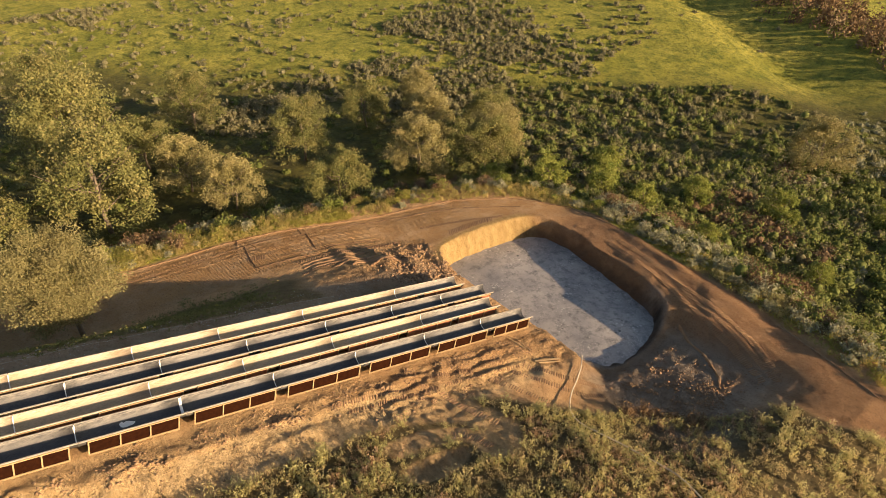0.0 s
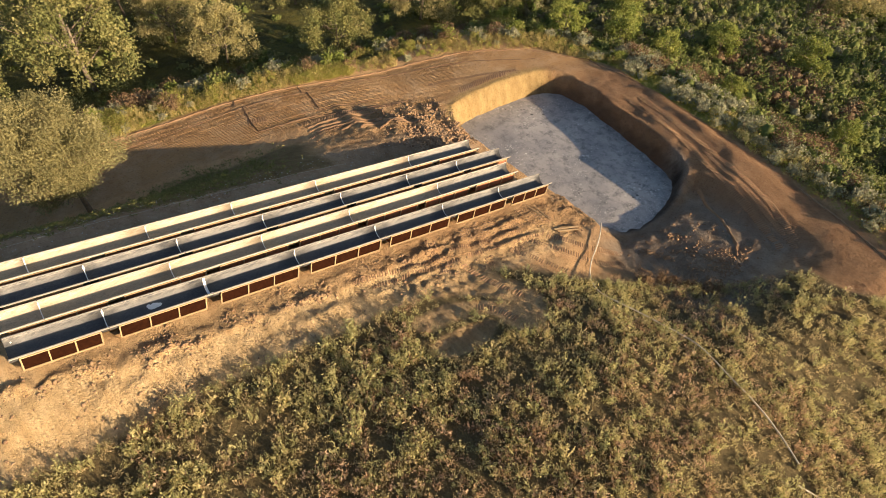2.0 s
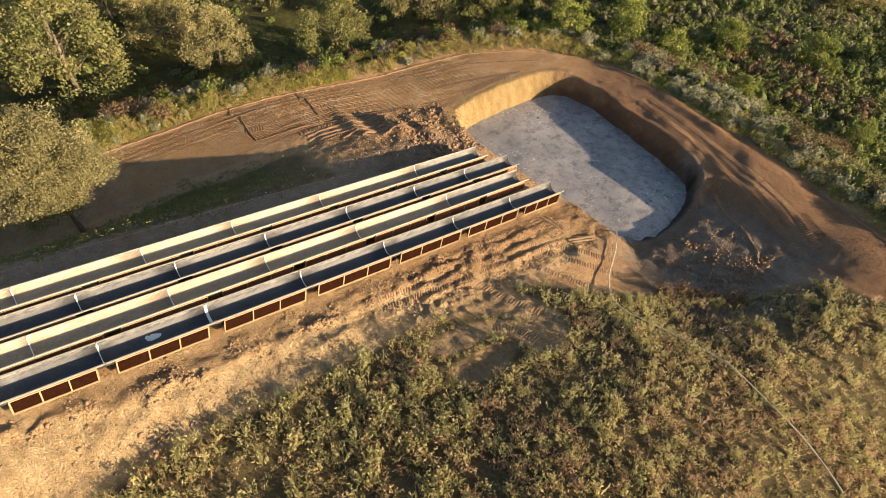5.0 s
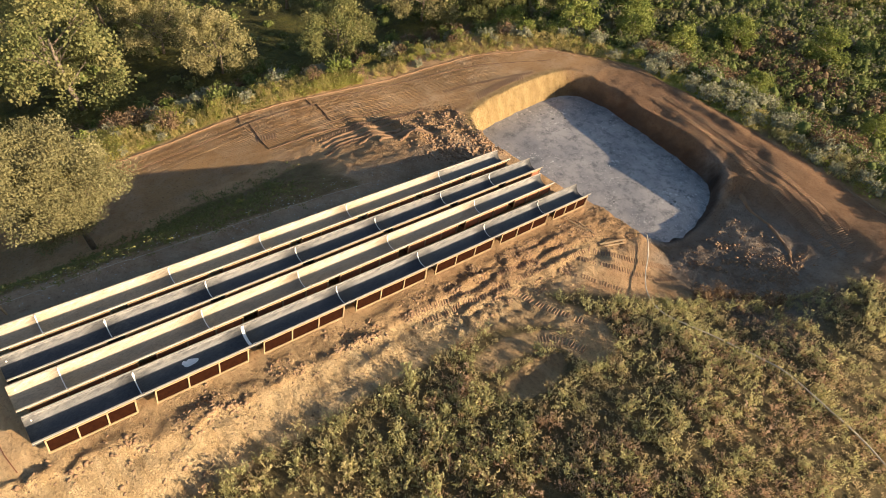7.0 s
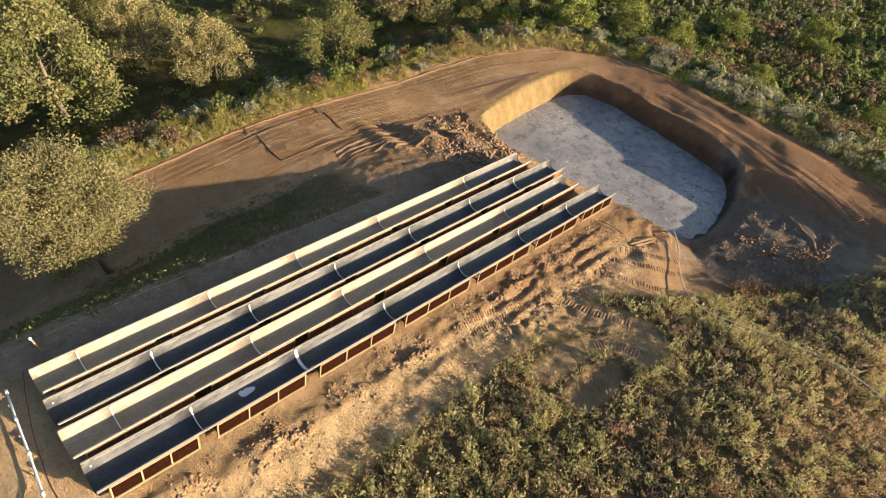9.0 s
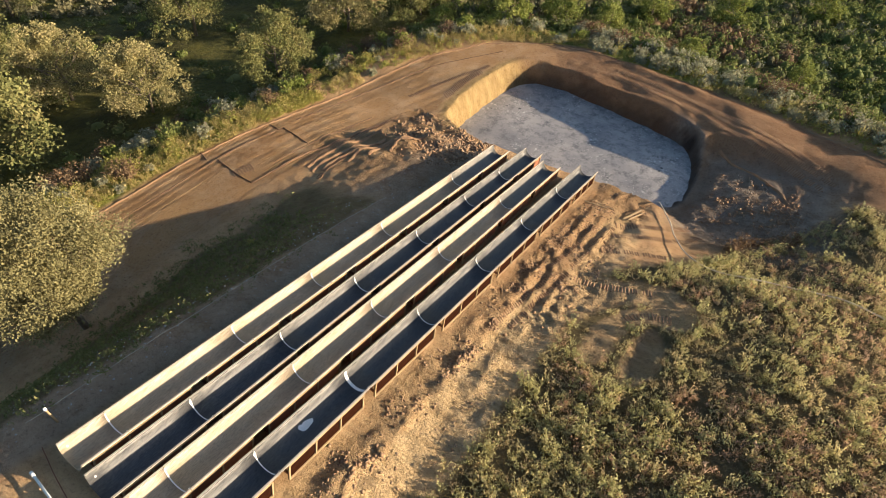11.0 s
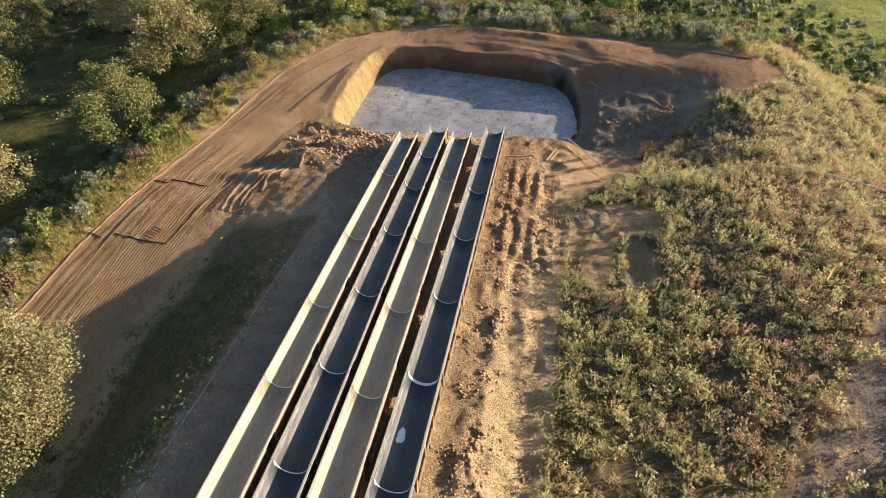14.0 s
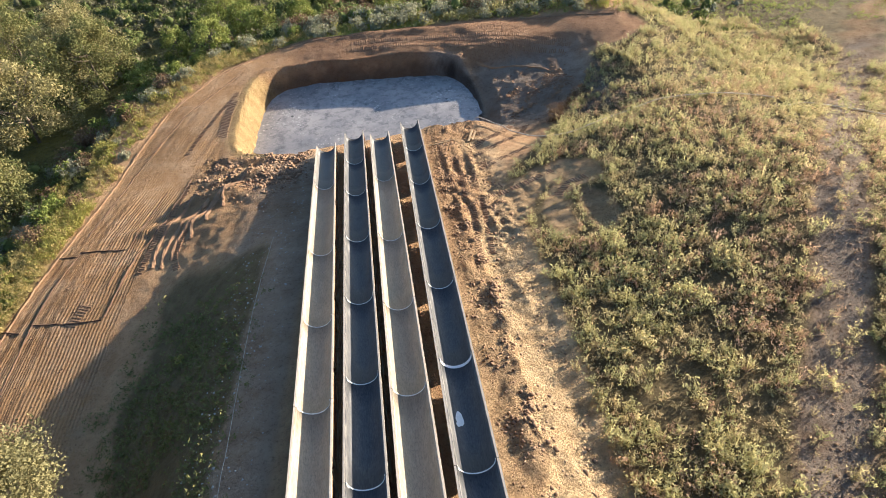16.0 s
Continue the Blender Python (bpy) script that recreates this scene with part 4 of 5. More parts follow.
for kind, x, y, sc, turn in SPOTS:
    m = pose(x, y, on_ground(x, y), 0, 0, turn)
    if kind not in used:
        used.add(kind)
        TREES[kind].scale = (sc, sc, sc)
        TREES[kind].matrix_basis = m @ Matrix.Diagonal((sc, sc, sc, 1))
    else:
        ob = copy_thing(TREES[kind], m)
        ob.scale = (sc, sc, sc)


def mound_bodies(base, reach, height, r):
    """Low uneven domes added inside bushes to block light and darken the gaps, as quads; ring by ring from the rim to a
    small top.
    """
    k, m = len(base), 7
    w = 2 * math.pi * np.arange(m) / m
    rings = []
    for up, out in ((-0.1, 0.9), (0.45, 0.82), (0.8, 0.45), (0.9, 0.08)):
        q = out * r.uniform(0.72, 1.1, (k, m))
        rings.append(np.stack([q * np.cos(w) * reach[:, None], q * np.sin(w) * reach[:, None], up * height[:, None] * r.uniform(0.85, 1.1, (k, m))], -1))
    v = (np.stack(rings, 1) + base[:, None, None]).reshape(-1, 3)
    f = [(a * m + i, a * m + (i + 1) % m, (a + 1) * m + (i + 1) % m, (a + 1) * m + i) for a in range(3) for i in range(m)]
    return v, (np.array(f)[None] + 4 * m * np.arange(k)[:, None, None]).reshape(-1, 4)


def bush_mesh(name, seed, material, radius, height, n, leaf, stems):
    """One bush as two meshes: leaves in clumps, and bare stems."""
    r = np.random.default_rng(seed)
    k = max(6, n // 22)
    p, tone = crown_points(r, radius * 0.9, height * 1.2, k, n // k, radius * 0.2)
    p[:, 2] = np.maximum(p[:, 2] + height * 0.48, 0.03)
    v, q = leaf_quads(p, leaf, r)
    lobes = np.array([(0, 0, 0), (0.42, 0.2, 0), (-0.35, 0.35, 0), (-0.1, -0.45, 0)]) * radius
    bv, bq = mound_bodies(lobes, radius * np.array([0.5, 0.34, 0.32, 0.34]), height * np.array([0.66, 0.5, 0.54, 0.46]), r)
    # domes get a low fixed tone, painting shade between the leaf clumps
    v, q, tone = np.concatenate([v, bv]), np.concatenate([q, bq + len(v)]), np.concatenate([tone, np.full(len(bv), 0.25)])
    parts = []
    for s in range(stems):
        w = r.uniform(0, 2 * math.pi)
        parts.append(tube([(0, 0, -0.1), (math.cos(w) * radius * 0.75, math.sin(w) * radius * 0.75, height * r.uniform(0.6, 1.1))], [0.03, 0.008], 4, False))
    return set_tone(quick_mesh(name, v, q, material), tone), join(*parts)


BUSHES = []
for name, label, mat, radius, height, n, leaf in (
        ("sagebrush", "grey-green rounded sagebrush mound", M_SAGE, 0.75, 0.8, 420, 0.085),
        ("sagebrush", "pale sagebrush with woody stems", M_SAGE, 1.0, 1.0, 560, 0.09),
        ("shrub", "dense dark green scrub bush", M_SCRUB, 1.1, 1.4, 600, 0.11),
        ("shrub", "bright green leafy bush", M_GREEN, 0.9, 1.1, 520, 0.10),
        ("brush", "brown dry brush with few leaves", M_BROWN, 1.2, 1.3, 520, 0.085),
        ("weed_clump", "yellow-green weed clump beside the graded strip", M_YELLOW, 0.6, 0.6, 340, 0.08)):
    me, (sv, sf) = bush_mesh(name, len(BUSHES) + 40, mat, radius, height, n, leaf, 9)
    st = bpy.data.meshes.new("stem")
    st.from_pydata([tuple(p) for p in sv], [], sf)
    st.materials.append(M_TWIG)
    BUSHES.append((name, label, me, st))


def place_bush(kind, x, y, sc, turn):
    name, label, me, st = BUSHES[kind]
    root = tagged(new(name), label, "bush")
    root.matrix_world = pose(x, y, on_ground(x, y) - 0.03, 0, 0, turn) @ Matrix.Diagonal((sc, sc, sc * 0.95, 1))
    for nm, data in (("foliage", me), ("stem", st)):
        ob = new(nm, data)
        ob.parent = root


def road_side(x, y):
    d, a, s = road_distance(np.array([x]), np.array([y]))
    return float(d[0] * s[0])


r2 = np.random.default_rng(5)
count = 0
while count < 250:   # the bushes just behind the graded strip
    x, y = r2.uniform(-36, 34), r2.uniform(-30, 42)
    d = road_side(x, y)
    if not 5.3 < d < 17 or (x > 20 and y < 17):
        continue
    if x > 27.5 and y < 22:
        continue
    patch = float(fbm(np.array([x]), np.array([y]), 7, 2, 77)[0])
    if x < -14:
        kind = int(r2.choice([5, 0, 4], p=[0.52, 0.42, 0.06])) if d < 8.5 else int(r2.choice([0, 1, 2, 3, 4], p=[0.35, 0.2, 0.15, 0.15, 0.15]))
    else:
        kind = int(r2.choice([0, 3, 5], p=[0.7, 0.2, 0.1])) if d < 7.5 else (1 if patch > 0.12 else int(r2.choice([0, 1, 2, 3, 4], p=[0.2, 0.2, 0.25, 0.15, 0.2])))
        if patch < -0.2 and d > 8:
            kind = 4
    place_bush(kind, x, y, r2.uniform(0.6, 1.25) * (0.8 if d < 7 else 1.05), r2.uniform(0, 360))
    count += 1


made = 0
while made < 80:   # grey sagebrush on the dam's outer foot
    x, y = r2.uniform(-9, 30), r2.uniform(16, 34)
    d = road_side(x, y)
    if 5.6 < d < 11.5:
        place_bush(int(r2.choice([0, 1], p=[0.6, 0.4])), x, y, r2.uniform(0.7, 1.35), r2.uniform(0, 360))
        made += 1


def scatter(name, label, category, material, spots, n, leaf, radius, height, seed, body=0.52):
    """One object of many plants: each a small heap of leaf sprays."""
    r = np.random.default_rng(seed)
    spots = np.asarray(spots)
    k = len(spots)
    size = 0.5 + 1.0 * r.uniform(size=k) ** 1.4
    p = r.normal(size=(k, n, 3))
    p[..., 2] = np.abs(p[..., 2])
    p /= np.linalg.norm(p, axis=2)[..., None]
    lump = 0.72 + 0.28 * np.sin(3 * np.arctan2(p[..., 1], p[..., 0]) + 6.28 * r.uniform(size=(k, 1))) * np.sin(5 * p[..., 2] + 6.28 * r.uniform(size=(k, 1)))
    p = p * (lump * r.uniform(0.75, 1.05, (k, n)))[..., None] * np.array([radius, radius, height]) * size[:, None, None]
    base = np.stack([spots[:, 0], spots[:, 1], surface(spots[:, 0], spots[:, 1])], 1)
    v, q = leaf_quads((base[:, None] + p).reshape(-1, 3), leaf, r)
    tone = r.uniform(size=k)
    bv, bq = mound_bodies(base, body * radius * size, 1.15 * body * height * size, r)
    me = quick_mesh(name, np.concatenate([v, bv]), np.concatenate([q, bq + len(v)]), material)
    # each dome is toned darker than its leaves, as painted inner shade
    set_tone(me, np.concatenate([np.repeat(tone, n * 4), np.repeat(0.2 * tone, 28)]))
    return tagged(new(name, me), label, category, kind="stuff")


def spread_over(seed, want, box, keep):
    r, out = np.random.default_rng(seed), []
    while sum(len(o) for o in out) < want:
        x, y = r.uniform(box[0], box[1], 4000), r.uniform(box[2], box[3], 4000)
        d, a, s = road_distance(x, y)
        ok = keep(x, y, d * s, r.uniform(size=4000))
        out.append(np.stack([x[ok], y[ok]], 1))
    return np.concatenate(out)[:want]


def far_of(x, y):
    fx, fy = x + 20, y - 20
    return -0.72 * fx + 0.69 * fy - 52, 0.69 * fx + 0.72 * fy


def creek(x, y, d, u):
    away, across = far_of(x, y)
    return (d > 9) & (away < 12) & (u < 0.9)


def sage_slope(x, y, d, u):
    away, across = far_of(x, y)
    return (d > 16) & (away > -25) & (away < 110) & (u < (0.04 + 0.96 * step(80, 40, away)) * step(45, 5, across + 0.2 * away) * (0.06 + 0.94 * step(0.02, 0.25, fbm(x, y, 22, 3, 90))))


def hill_top(x, y, d, u):
    away, across = far_of(x, y)
    return (away > 30) & (away < 260) & (u < 0.15 + 0.5 * step(0.1, 0.4, fbm(x, y, 40, 2, 93)))


def right_slope(x, y, d, u):
    return (d > 14) & (x > -10) & (y > 26)


scatter("creek_scrub", "dense dark scrub along the creek", "scrub", M_SCRUB, spread_over(21, 480, (-110, 25, -50, 70), creek), 60, 0.17, 1.1, 1.1, 31)
scatter("creek_grass", "low green growth under the trees", "grass", M_OAK, spread_over(22, 450, (-80, 30, -50, 60), creek), 22, 0.18, 1.2, 0.4, 32)
scatter("slope_sage", "sagebrush dotted over the far slope", "sagebrush", M_SLOPE, spread_over(23, 2500, (-190, 30, -60, 140), sage_slope), 40, 0.22, 1.2, 1.25, 33)
scatter("hill_scrub", "sparse low scrub on the grassy hill", "scrub", M_SLOPE, spread_over(24, 800, (-300, 40, -80, 250), hill_top), 22, 0.3, 1.3, 0.9, 34)
scatter("valley_sage", "sagebrush and green scrub below the pond", "sagebrush", M_SAGE, spread_over(25, 900, (-10, 75, 24, 110), lambda x, y, d, u: right_slope(x, y, d, u) & (fbm(x, y, 12, 2, 97) > -0.05)), 46, 0.125, 0.85, 0.95, 35)
scatter("valley_scrub", "green scrub below the pond", "scrub", M_SCRUB, spread_over(26, 900, (-12, 45, 20, 75), lambda x, y, d, u: (d > 8.5) & (x > -12) & (u < 0.3 + 0.7 * step(34, 24, x))), 84, 0.14, 1.25, 1.6, 36)
scatter("valley_brush", "brown dry brush below the pond", "brush", M_BROWN, spread_over(27, 220, (-6, 45, 24, 70), lambda x, y, d, u: (d > 9) & (fbm(x, y, 14, 2, 96) > 0.05)), 64, 0.14, 1.3, 1.4, 37)
scatter("far_wood", "bare brown wood in the next valley", "wood", M_BROWN,
        spread_over(28, 450, (-120, 60, 90, 260), lambda x, y, d, u: (np.abs(far_of(x, y)[1] - 108 + 0.45 * far_of(x, y)[0]) < 14) & (far_of(x, y)[0] > 12)), 60, 0.34, 2.2, 6.0, 38, 0.12)
for nm, lab, mat, seed, want in (("slope_scrub", "dark green bushes on the foot of the slope", M_SCRUB, 29, 900), ("slope_brush", "grey-brown bushes on the foot of the slope", M_SLOPE, 30, 700)):
    scatter(nm, lab, "scrub", mat, spread_over(seed, want, (-60, 40, 26, 100), lambda x, y, d, u: (d > 9) & (far_of(x, y)[0] < 10) & (far_of(x, y)[0] > -62) & (far_of(x, y)[1] < 66) & (u < 0.25 + 0.75 * step(-0.2, 0.2, fbm(x, y, 9, 2, 99)))), 56, 0.17, 1.2, 1.5, seed + 10)


# ---- the weedy field ----
def in_field(x, y, d, u):
    wob = 0.9 * fbm(x, y, 5, 3, 61)
    edge = step(8.8, 9.9, x + 0.5 * wob)
    mud = step(-0.6, 0.3, mud_side(x, y) + 0.5 * wob) * step(21, 18, y)
    ring = bare_loop(x, y)
    td, ta, ts = line_distance(x, y, TRACK)
    track = np.maximum(step(1.8, 1.0, td + 0.5 * wob), np.where(ts < 0, 0.45 * step(2.0, 3.6, td + wob) * step(16, 11, td), 0))
    road = step(6.5, 5.0, np.abs(d))
    dense = 0.35 + 0.65 * step(-0.4, 0.05, fbm(x, y, 1.7, 3, 71))
    thin = 1 - 0.6 * step(13.8, 11.0, x) * step(-22, -18, y) * step(-5, -8, y)
    return u < thin * edge * (1 - mud) * (1 - ring) * (1 - 0.8 * track) * (1 - road) * dense


def weeds(name, label, material, seed, want, box, height, leaves, keep, blades=4, spread=0.13, leaf=0.055):
    r = np.random.default_rng(seed)
    spots = spread_over(seed, want, box, keep)
    k = len(spots)
    size = 0.5 + 1.1 * r.uniform(size=k) ** 1.8
    base = np.stack([spots[:, 0], spots[:, 1], surface(spots[:, 0], spots[:, 1])], 1)
    v, q, tone = herb_tris(base, height * size, spread * (0.4 + 0.6 * size), leaf * (0.5 + 0.5 * size), leaves, blades, r)
    return tagged(new(name, set_tone(quick_mesh(name, v, q, material), tone)), label, "weeds", kind="stuff")


BOX = (8.0, 48.0, -50.0, 24.0)
weeds("field_weeds", "knee-high olive weeds over the field", M_WEED, 61, 8500, BOX, 0.40, 24, in_field, 8, 0.28, 0.050)
weeds("green_weeds", "green leafy weeds among the field", M_LUSH, 62, 3500, BOX, 0.50, 30,
      lambda x, y, d, u: in_field(x, y, d, u * (1.8 - step(-0.2, 0.3, fbm(x, y, 7, 2, 82)) + 0.25 * step(16, 24, x))), 9, 0.34, 0.055)
weeds("tall_weeds", "tall feathery yellow-green weeds standing in clumps", M_LUSH, 68, 3100, BOX, 0.66, 56,
      lambda x, y, d, u: in_field(x, y, d, u * (1.5 + 0.4 * step(15, 22, x))) & (fbm(x, y, 2.2, 2, 83) > -0.15), 11, 0.36, 0.060)
weeds("dry_weeds", "orange-brown dry weeds in patches", M_DRYWEED, 63, 3500, BOX, 0.46, 26,
      lambda x, y, d, u: in_field(x, y, d, u) & (fbm(x, y, 5, 2, 81) > 0.25 - 0.35 * step(14, 19, x) + 0.4 * step(-14, -6, y)), 9, 0.28, 0.056)


def slope_green(x, y, d, u):
    wob = 0.9 * fbm(x, y, 5, 3, 61)
    patchy = 0.25 + 0.75 * step(-0.25, 0.25, fbm(x, y, 2.6, 3, 62))
    return u < patchy * step(-17.6, -13.4, x + 2.2 * wob) * step(-5.6, -8.3, x + wob) * step(-14.5, -22, y + 2 * wob)


weeds("slope_grass", "dark grass on the shaded slope", M_OAK, 64, 2900, (-19, -5, -48, -10), 0.2, 7, slope_green, 7, 0.2, 0.07)


def verge(x, y, d, u):
    return (d > 5.2) & (d < np.where(x < -14, 10.5, 7.5)) & ((x < -8) | (y > 15)) & (u < np.where(x > -6, 0.10, 1.0)) & (u < 0.04 + 0.96 * step(0.0, 0.3, fbm(x, y, 5, 3, 66)))


weeds("verge_weeds", "yellow-green weeds along the strip's edge", M_YELLOW, 65, 3000, (-36, 36, -40, 30), 0.6, 16, verge, 12, 0.38, 0.065)
weeds("verge_straw", "dry straw-coloured weeds along the strip", M_STRAW, 67, 2600, (-36, 36, -40, 30), 0.45, 8,
      lambda x, y, d, u: (d > 5.0) & (d < 9) & ((x < -8) | (y > 15)) & (fbm(x, y, 5, 2, 68) > -0.1) & (u < np.where(x > -6, 0.12, 1.0)), 14, 0.28, 0.055)
weeds("valley_grass", "green grass below the pond", M_MEADOW, 66, 4600, (-14, 75, 18, 70), 0.34, 8,
      lambda x, y, d, u: (d > 5.5) & (u < step(-0.35, 0.1, fbm(x, y, 8, 3, 69)) * (0.3 + 0.7 * step(20, 32, x))), 7, 0.42, 0.09)


# ---- clods, stones and tracks ----
def clods(name, label, category, material, spots, lo, hi, seed, sink=0.3, power=5):
    """Many broken lumps as one object."""
    r = np.random.default_rng(seed)
    k = len(spots)
    octa = np.array([(1, 0, 0), (-1, 0, 0), (0, 1, 0), (0, -1, 0), (0, 0, 1), (0, 0, -1)], float)
    tri = np.array([(0, 2, 4), (2, 1, 4), (1, 3, 4), (3, 0, 4), (2, 0, 5), (1, 2, 5), (3, 1, 5), (0, 3, 5)])
    size = lo + (hi - lo) * r.uniform(size=k) ** power
    v = octa[None] * r.uniform(0.55, 1.25, (k, 6, 3)) + r.normal(size=(k, 6, 3)) * 0.22
    v = v * size[:, None, None] * np.array([1, 1, 0.6])
    w = r.uniform(0, 2 * math.pi, k)
    c, s = np.cos(w)[:, None], np.sin(w)[:, None]
    x, y = v[..., 0] * c - v[..., 1] * s, v[..., 0] * s + v[..., 1] * c
    z0 = surface(spots[:, 0], spots[:, 1]) + size * (0.5 - sink)
    out = np.stack([x + spots[:, 0:1], y + spots[:, 1:2], v[..., 2] + z0[:, None]], -1).reshape(-1, 3)
    f = (tri[None] + 6 * np.arange(k)[:, None, None]).reshape(-1, 3)
    return tagged(new(name, quick_mesh(name, out, f, material)), label, category, kind="stuff")


def bank_side(x, y, d, u):
    return u < step(4.2, 5.0, x) * step(10.0, 7.5, x) * (0.25 + 0.75 * step(-0.1, 0.3, fbm(x, y, 2.5, 2, 131)))


def heap_side(x, y, d, u):
    return u < step(-16, -13.5, x) * step(-5.0, -7, x) * step(-8, -4.5, y) * step(2, -1, y) * (0.2 + 0.8 * step(0.0, 0.3, fbm(x, y, 2.5, 2, 132)))


def shelf_side(x, y, d, u):
    return u < step(11.5, 13, x) * step(22, 18, x) * step(-2, 2, y) * step(12, 9, y) * (0.06 + step(0.22, 0.42, fbm(x, y, 3.0, 2, 133)))


def slope_side(x, y, d, u):
    return u < step(-9.5, -8.0, x) * step(-5.0, -5.6, x) + 0.03


clods("bank_clods", "dry brown clods on the cut bank", "clods", M_CLOD, spread_over(141, 900, (4, 11, -46, 2), bank_side), 0.012, 0.16, 151)
clods("lip_clods", "broken soil crumbs along the scraped face's lip", "clods", M_CLOD,
      spread_over(148, 900, (5, 8, -42, -16), lambda x, y, d, u: (np.abs(x - bank_lip(y)) < 0.2 + 0.5 * u ** 3) & (fbm(x, y, 2.0, 2, 137) > 0)), 0.015, 0.16, 158, 0.4, 4)
def loose_soil(x, y, d, u):
    edge = step(4.5, 5.0, x) * np.where(y > -17, step(9.6, 8.4, x), step(6.9, 6.2, x))
    return u < edge * (0.05 + 0.95 * step(0.0, 0.35, fbm(x, y, 1.6, 3, 134))) * (0.3 + 0.7 * step(-20, -15, y))


def scraped_face(x, y, d, u):
    return u < step(6.0, 6.6, x) * step(9.4, 8.6, x) * step(-15, -18, y) * (0.15 + 0.85 * step(0.0, 0.35, fbm(x, y, 1.5, 3, 135)))


clods("bank_crumbs", "brown crumbs of loose soil beside the slides", "soil", M_CLOD, spread_over(149, 3600, (4.4, 10, -42, 1), loose_soil), 0.02, 0.15, 159, 0.55, 4)
clods("face_crumbs", "pale crumbs on the scraped face", "soil", M_PALECLOD, spread_over(150, 700, (5.8, 9.6, -44, -15), scraped_face), 0.02, 0.12, 162, 0.55, 5)
clods("heap_clods", "broken pale clods heaped beside the slides", "clods", M_CLOD, spread_over(142, 2300, (-17, -4.5, -13, 3), heap_side), 0.03, 0.24, 152, 0.35, 3)
clods("shelf_clods", "clods dropped on the mud shelf", "clods", M_CLOD, spread_over(143, 2200, (11, 23, -3, 13), shelf_side), 0.02, 0.14, 153)
r3 = np.random.default_rng(160)
rows = [((14.6, 4.0), (16.3, 7.0)), ((13.0, 2.6), (15.4, 3.6)), ((15.6, 5.0), (17.6, 6.2)), ((13.2, 5.6), (14.4, 6.8)), ((17.0, 3.6), (18.6, 5.4))]
spots = np.concatenate([np.array(a) + (np.array(b) - np.array(a)) * r3.uniform(size=(130, 1)) + r3.normal(size=(130, 2)) * 0.2 for a, b in rows])
clods("shelf_rows", "rows of pale clods scraped up on the mud", "clods", M_CLOD, spots, 0.04, 0.20, 161, 0.2)
clods("slope_gravel", "grey gravel along the shaded slope", "gravel", M_STONE, spread_over(144, 1800, (-10, -4.8, -44, -4), slope_side), 0.015, 0.08, 154)
clods("strip_crumbs", "crumbs of soil on the graded strip", "clods", M_RIDGE, spread_over(145, 2600, (-30, 30, -45, 24), lambda x, y, d, u: np.abs(d) < 5), 0.02, 0.10, 155)
clods("track_clods", "dark clods along the field track", "clods", M_CLOD,
      spread_over(146, 3600, (10, 56, -46, 14), lambda x, y, d, u: line_distance(x, y, TRACK)[0] < 2.0), 0.03, 0.10, 156)


def pond_edge(x, y, d, u):
    s = outline_distance(x, y, POND)
    return (s > -4.5) & (s < -0.1) & (u < (step(4, 9, x) + 0.5 * step(10, 15, y) + 0.04) * step(-4.5, -0.5, s))


def floating(name, label, spots, lo, hi, seed):
    r = np.random.default_rng(seed)
    v, q = leaf_quads(np.stack([spots[:, 0], spots[:, 1], np.full(len(spots), 0.02)], 1), 0.06, r, 1.0)
    v[:, 2] = 0.006 + 0.02 * r.uniform(size=len(v))
    return tagged(new(name, quick_mesh(name, v, q, M_STONE)), label, "debris", kind="stuff")


floating("floating_flecks", "pale flecks drifting at the pond's edge", spread_over(147, 1500, (-13, 12, 0, 18), pond_edge), 0.02, 0.08, 157)


def cleats(name, label, line, width, gap, seed, tilt=0.0, high=0.06):
    """Pressed bars left side by side by a crawler track along a line."""
    r = np.random.default_rng(seed)
    v, f = [], []
    pts = [Vector((*p, 0)) for p in smooth_line(line)]
    run = 0.0
    for a, b in zip(pts, pts[1:]):
        d = (b - a).normalized()
        n = Vector((-d.y, d.x, 0))
        ln = (b - a).length
        while run < ln:
            c = a + d * (run + r.normal() * 0.015) + n * r.normal() * 0.03
            run += gap
            if r.uniform() < 0.05:
                continue
            e = (n + d * tilt).normalized() * width * 0.5 * r.uniform(0.8, 1.05)
            w, t = d * gap * 0.36, d * gap * 0.14
            o = len(v)
            for p, up in ((c - e - w, 0), (c + e - w, 0), (c + e + w, 0), (c - e + w, 0), (c - e * 0.9 - t, 1), (c + e * 0.9 - t, 1), (c + e * 0.9 + t, 1), (c - e * 0.9 + t, 1)):
                z = on_ground(p.x, p.y)
                v.append((p.x, p.y, z + (high * r.uniform(0.7, 1.25) if up else -0.02)))
            f += [(o + 4, o + 5, o + 6, o + 7)] + [(o + i, o + (i + 1) % 4, o + 4 + (i + 1) % 4, o + 4 + i) for i in range(4)]
        run -= ln
    return tagged(mesh_object(name, v, f, M_RIDGE), label, "track marks", kind="stuff")


def smooth_line(pts, times=2):
    for _ in range(times):
        out = [pts[0]]
        for (ax, ay), (bx, by) in zip(pts, pts[1:]):
            out += [(0.75 * ax + 0.25 * bx, 0.75 * ay + 0.25 * by), (0.25 * ax + 0.75 * bx, 0.25 * ay + 0.75 * by)]
        pts = out + [pts[-1]]
    return pts


dam = "pressed crawler track across the dam"
cleats("crawler_track", dam, [(-1.4, 17.8), (3.6, 17.0), (8.0, 15.8), (12.3, 14.1), (16.7, 12.9), (20.4, 11.1)], 0.62, 0.20, 171, high=0.042)
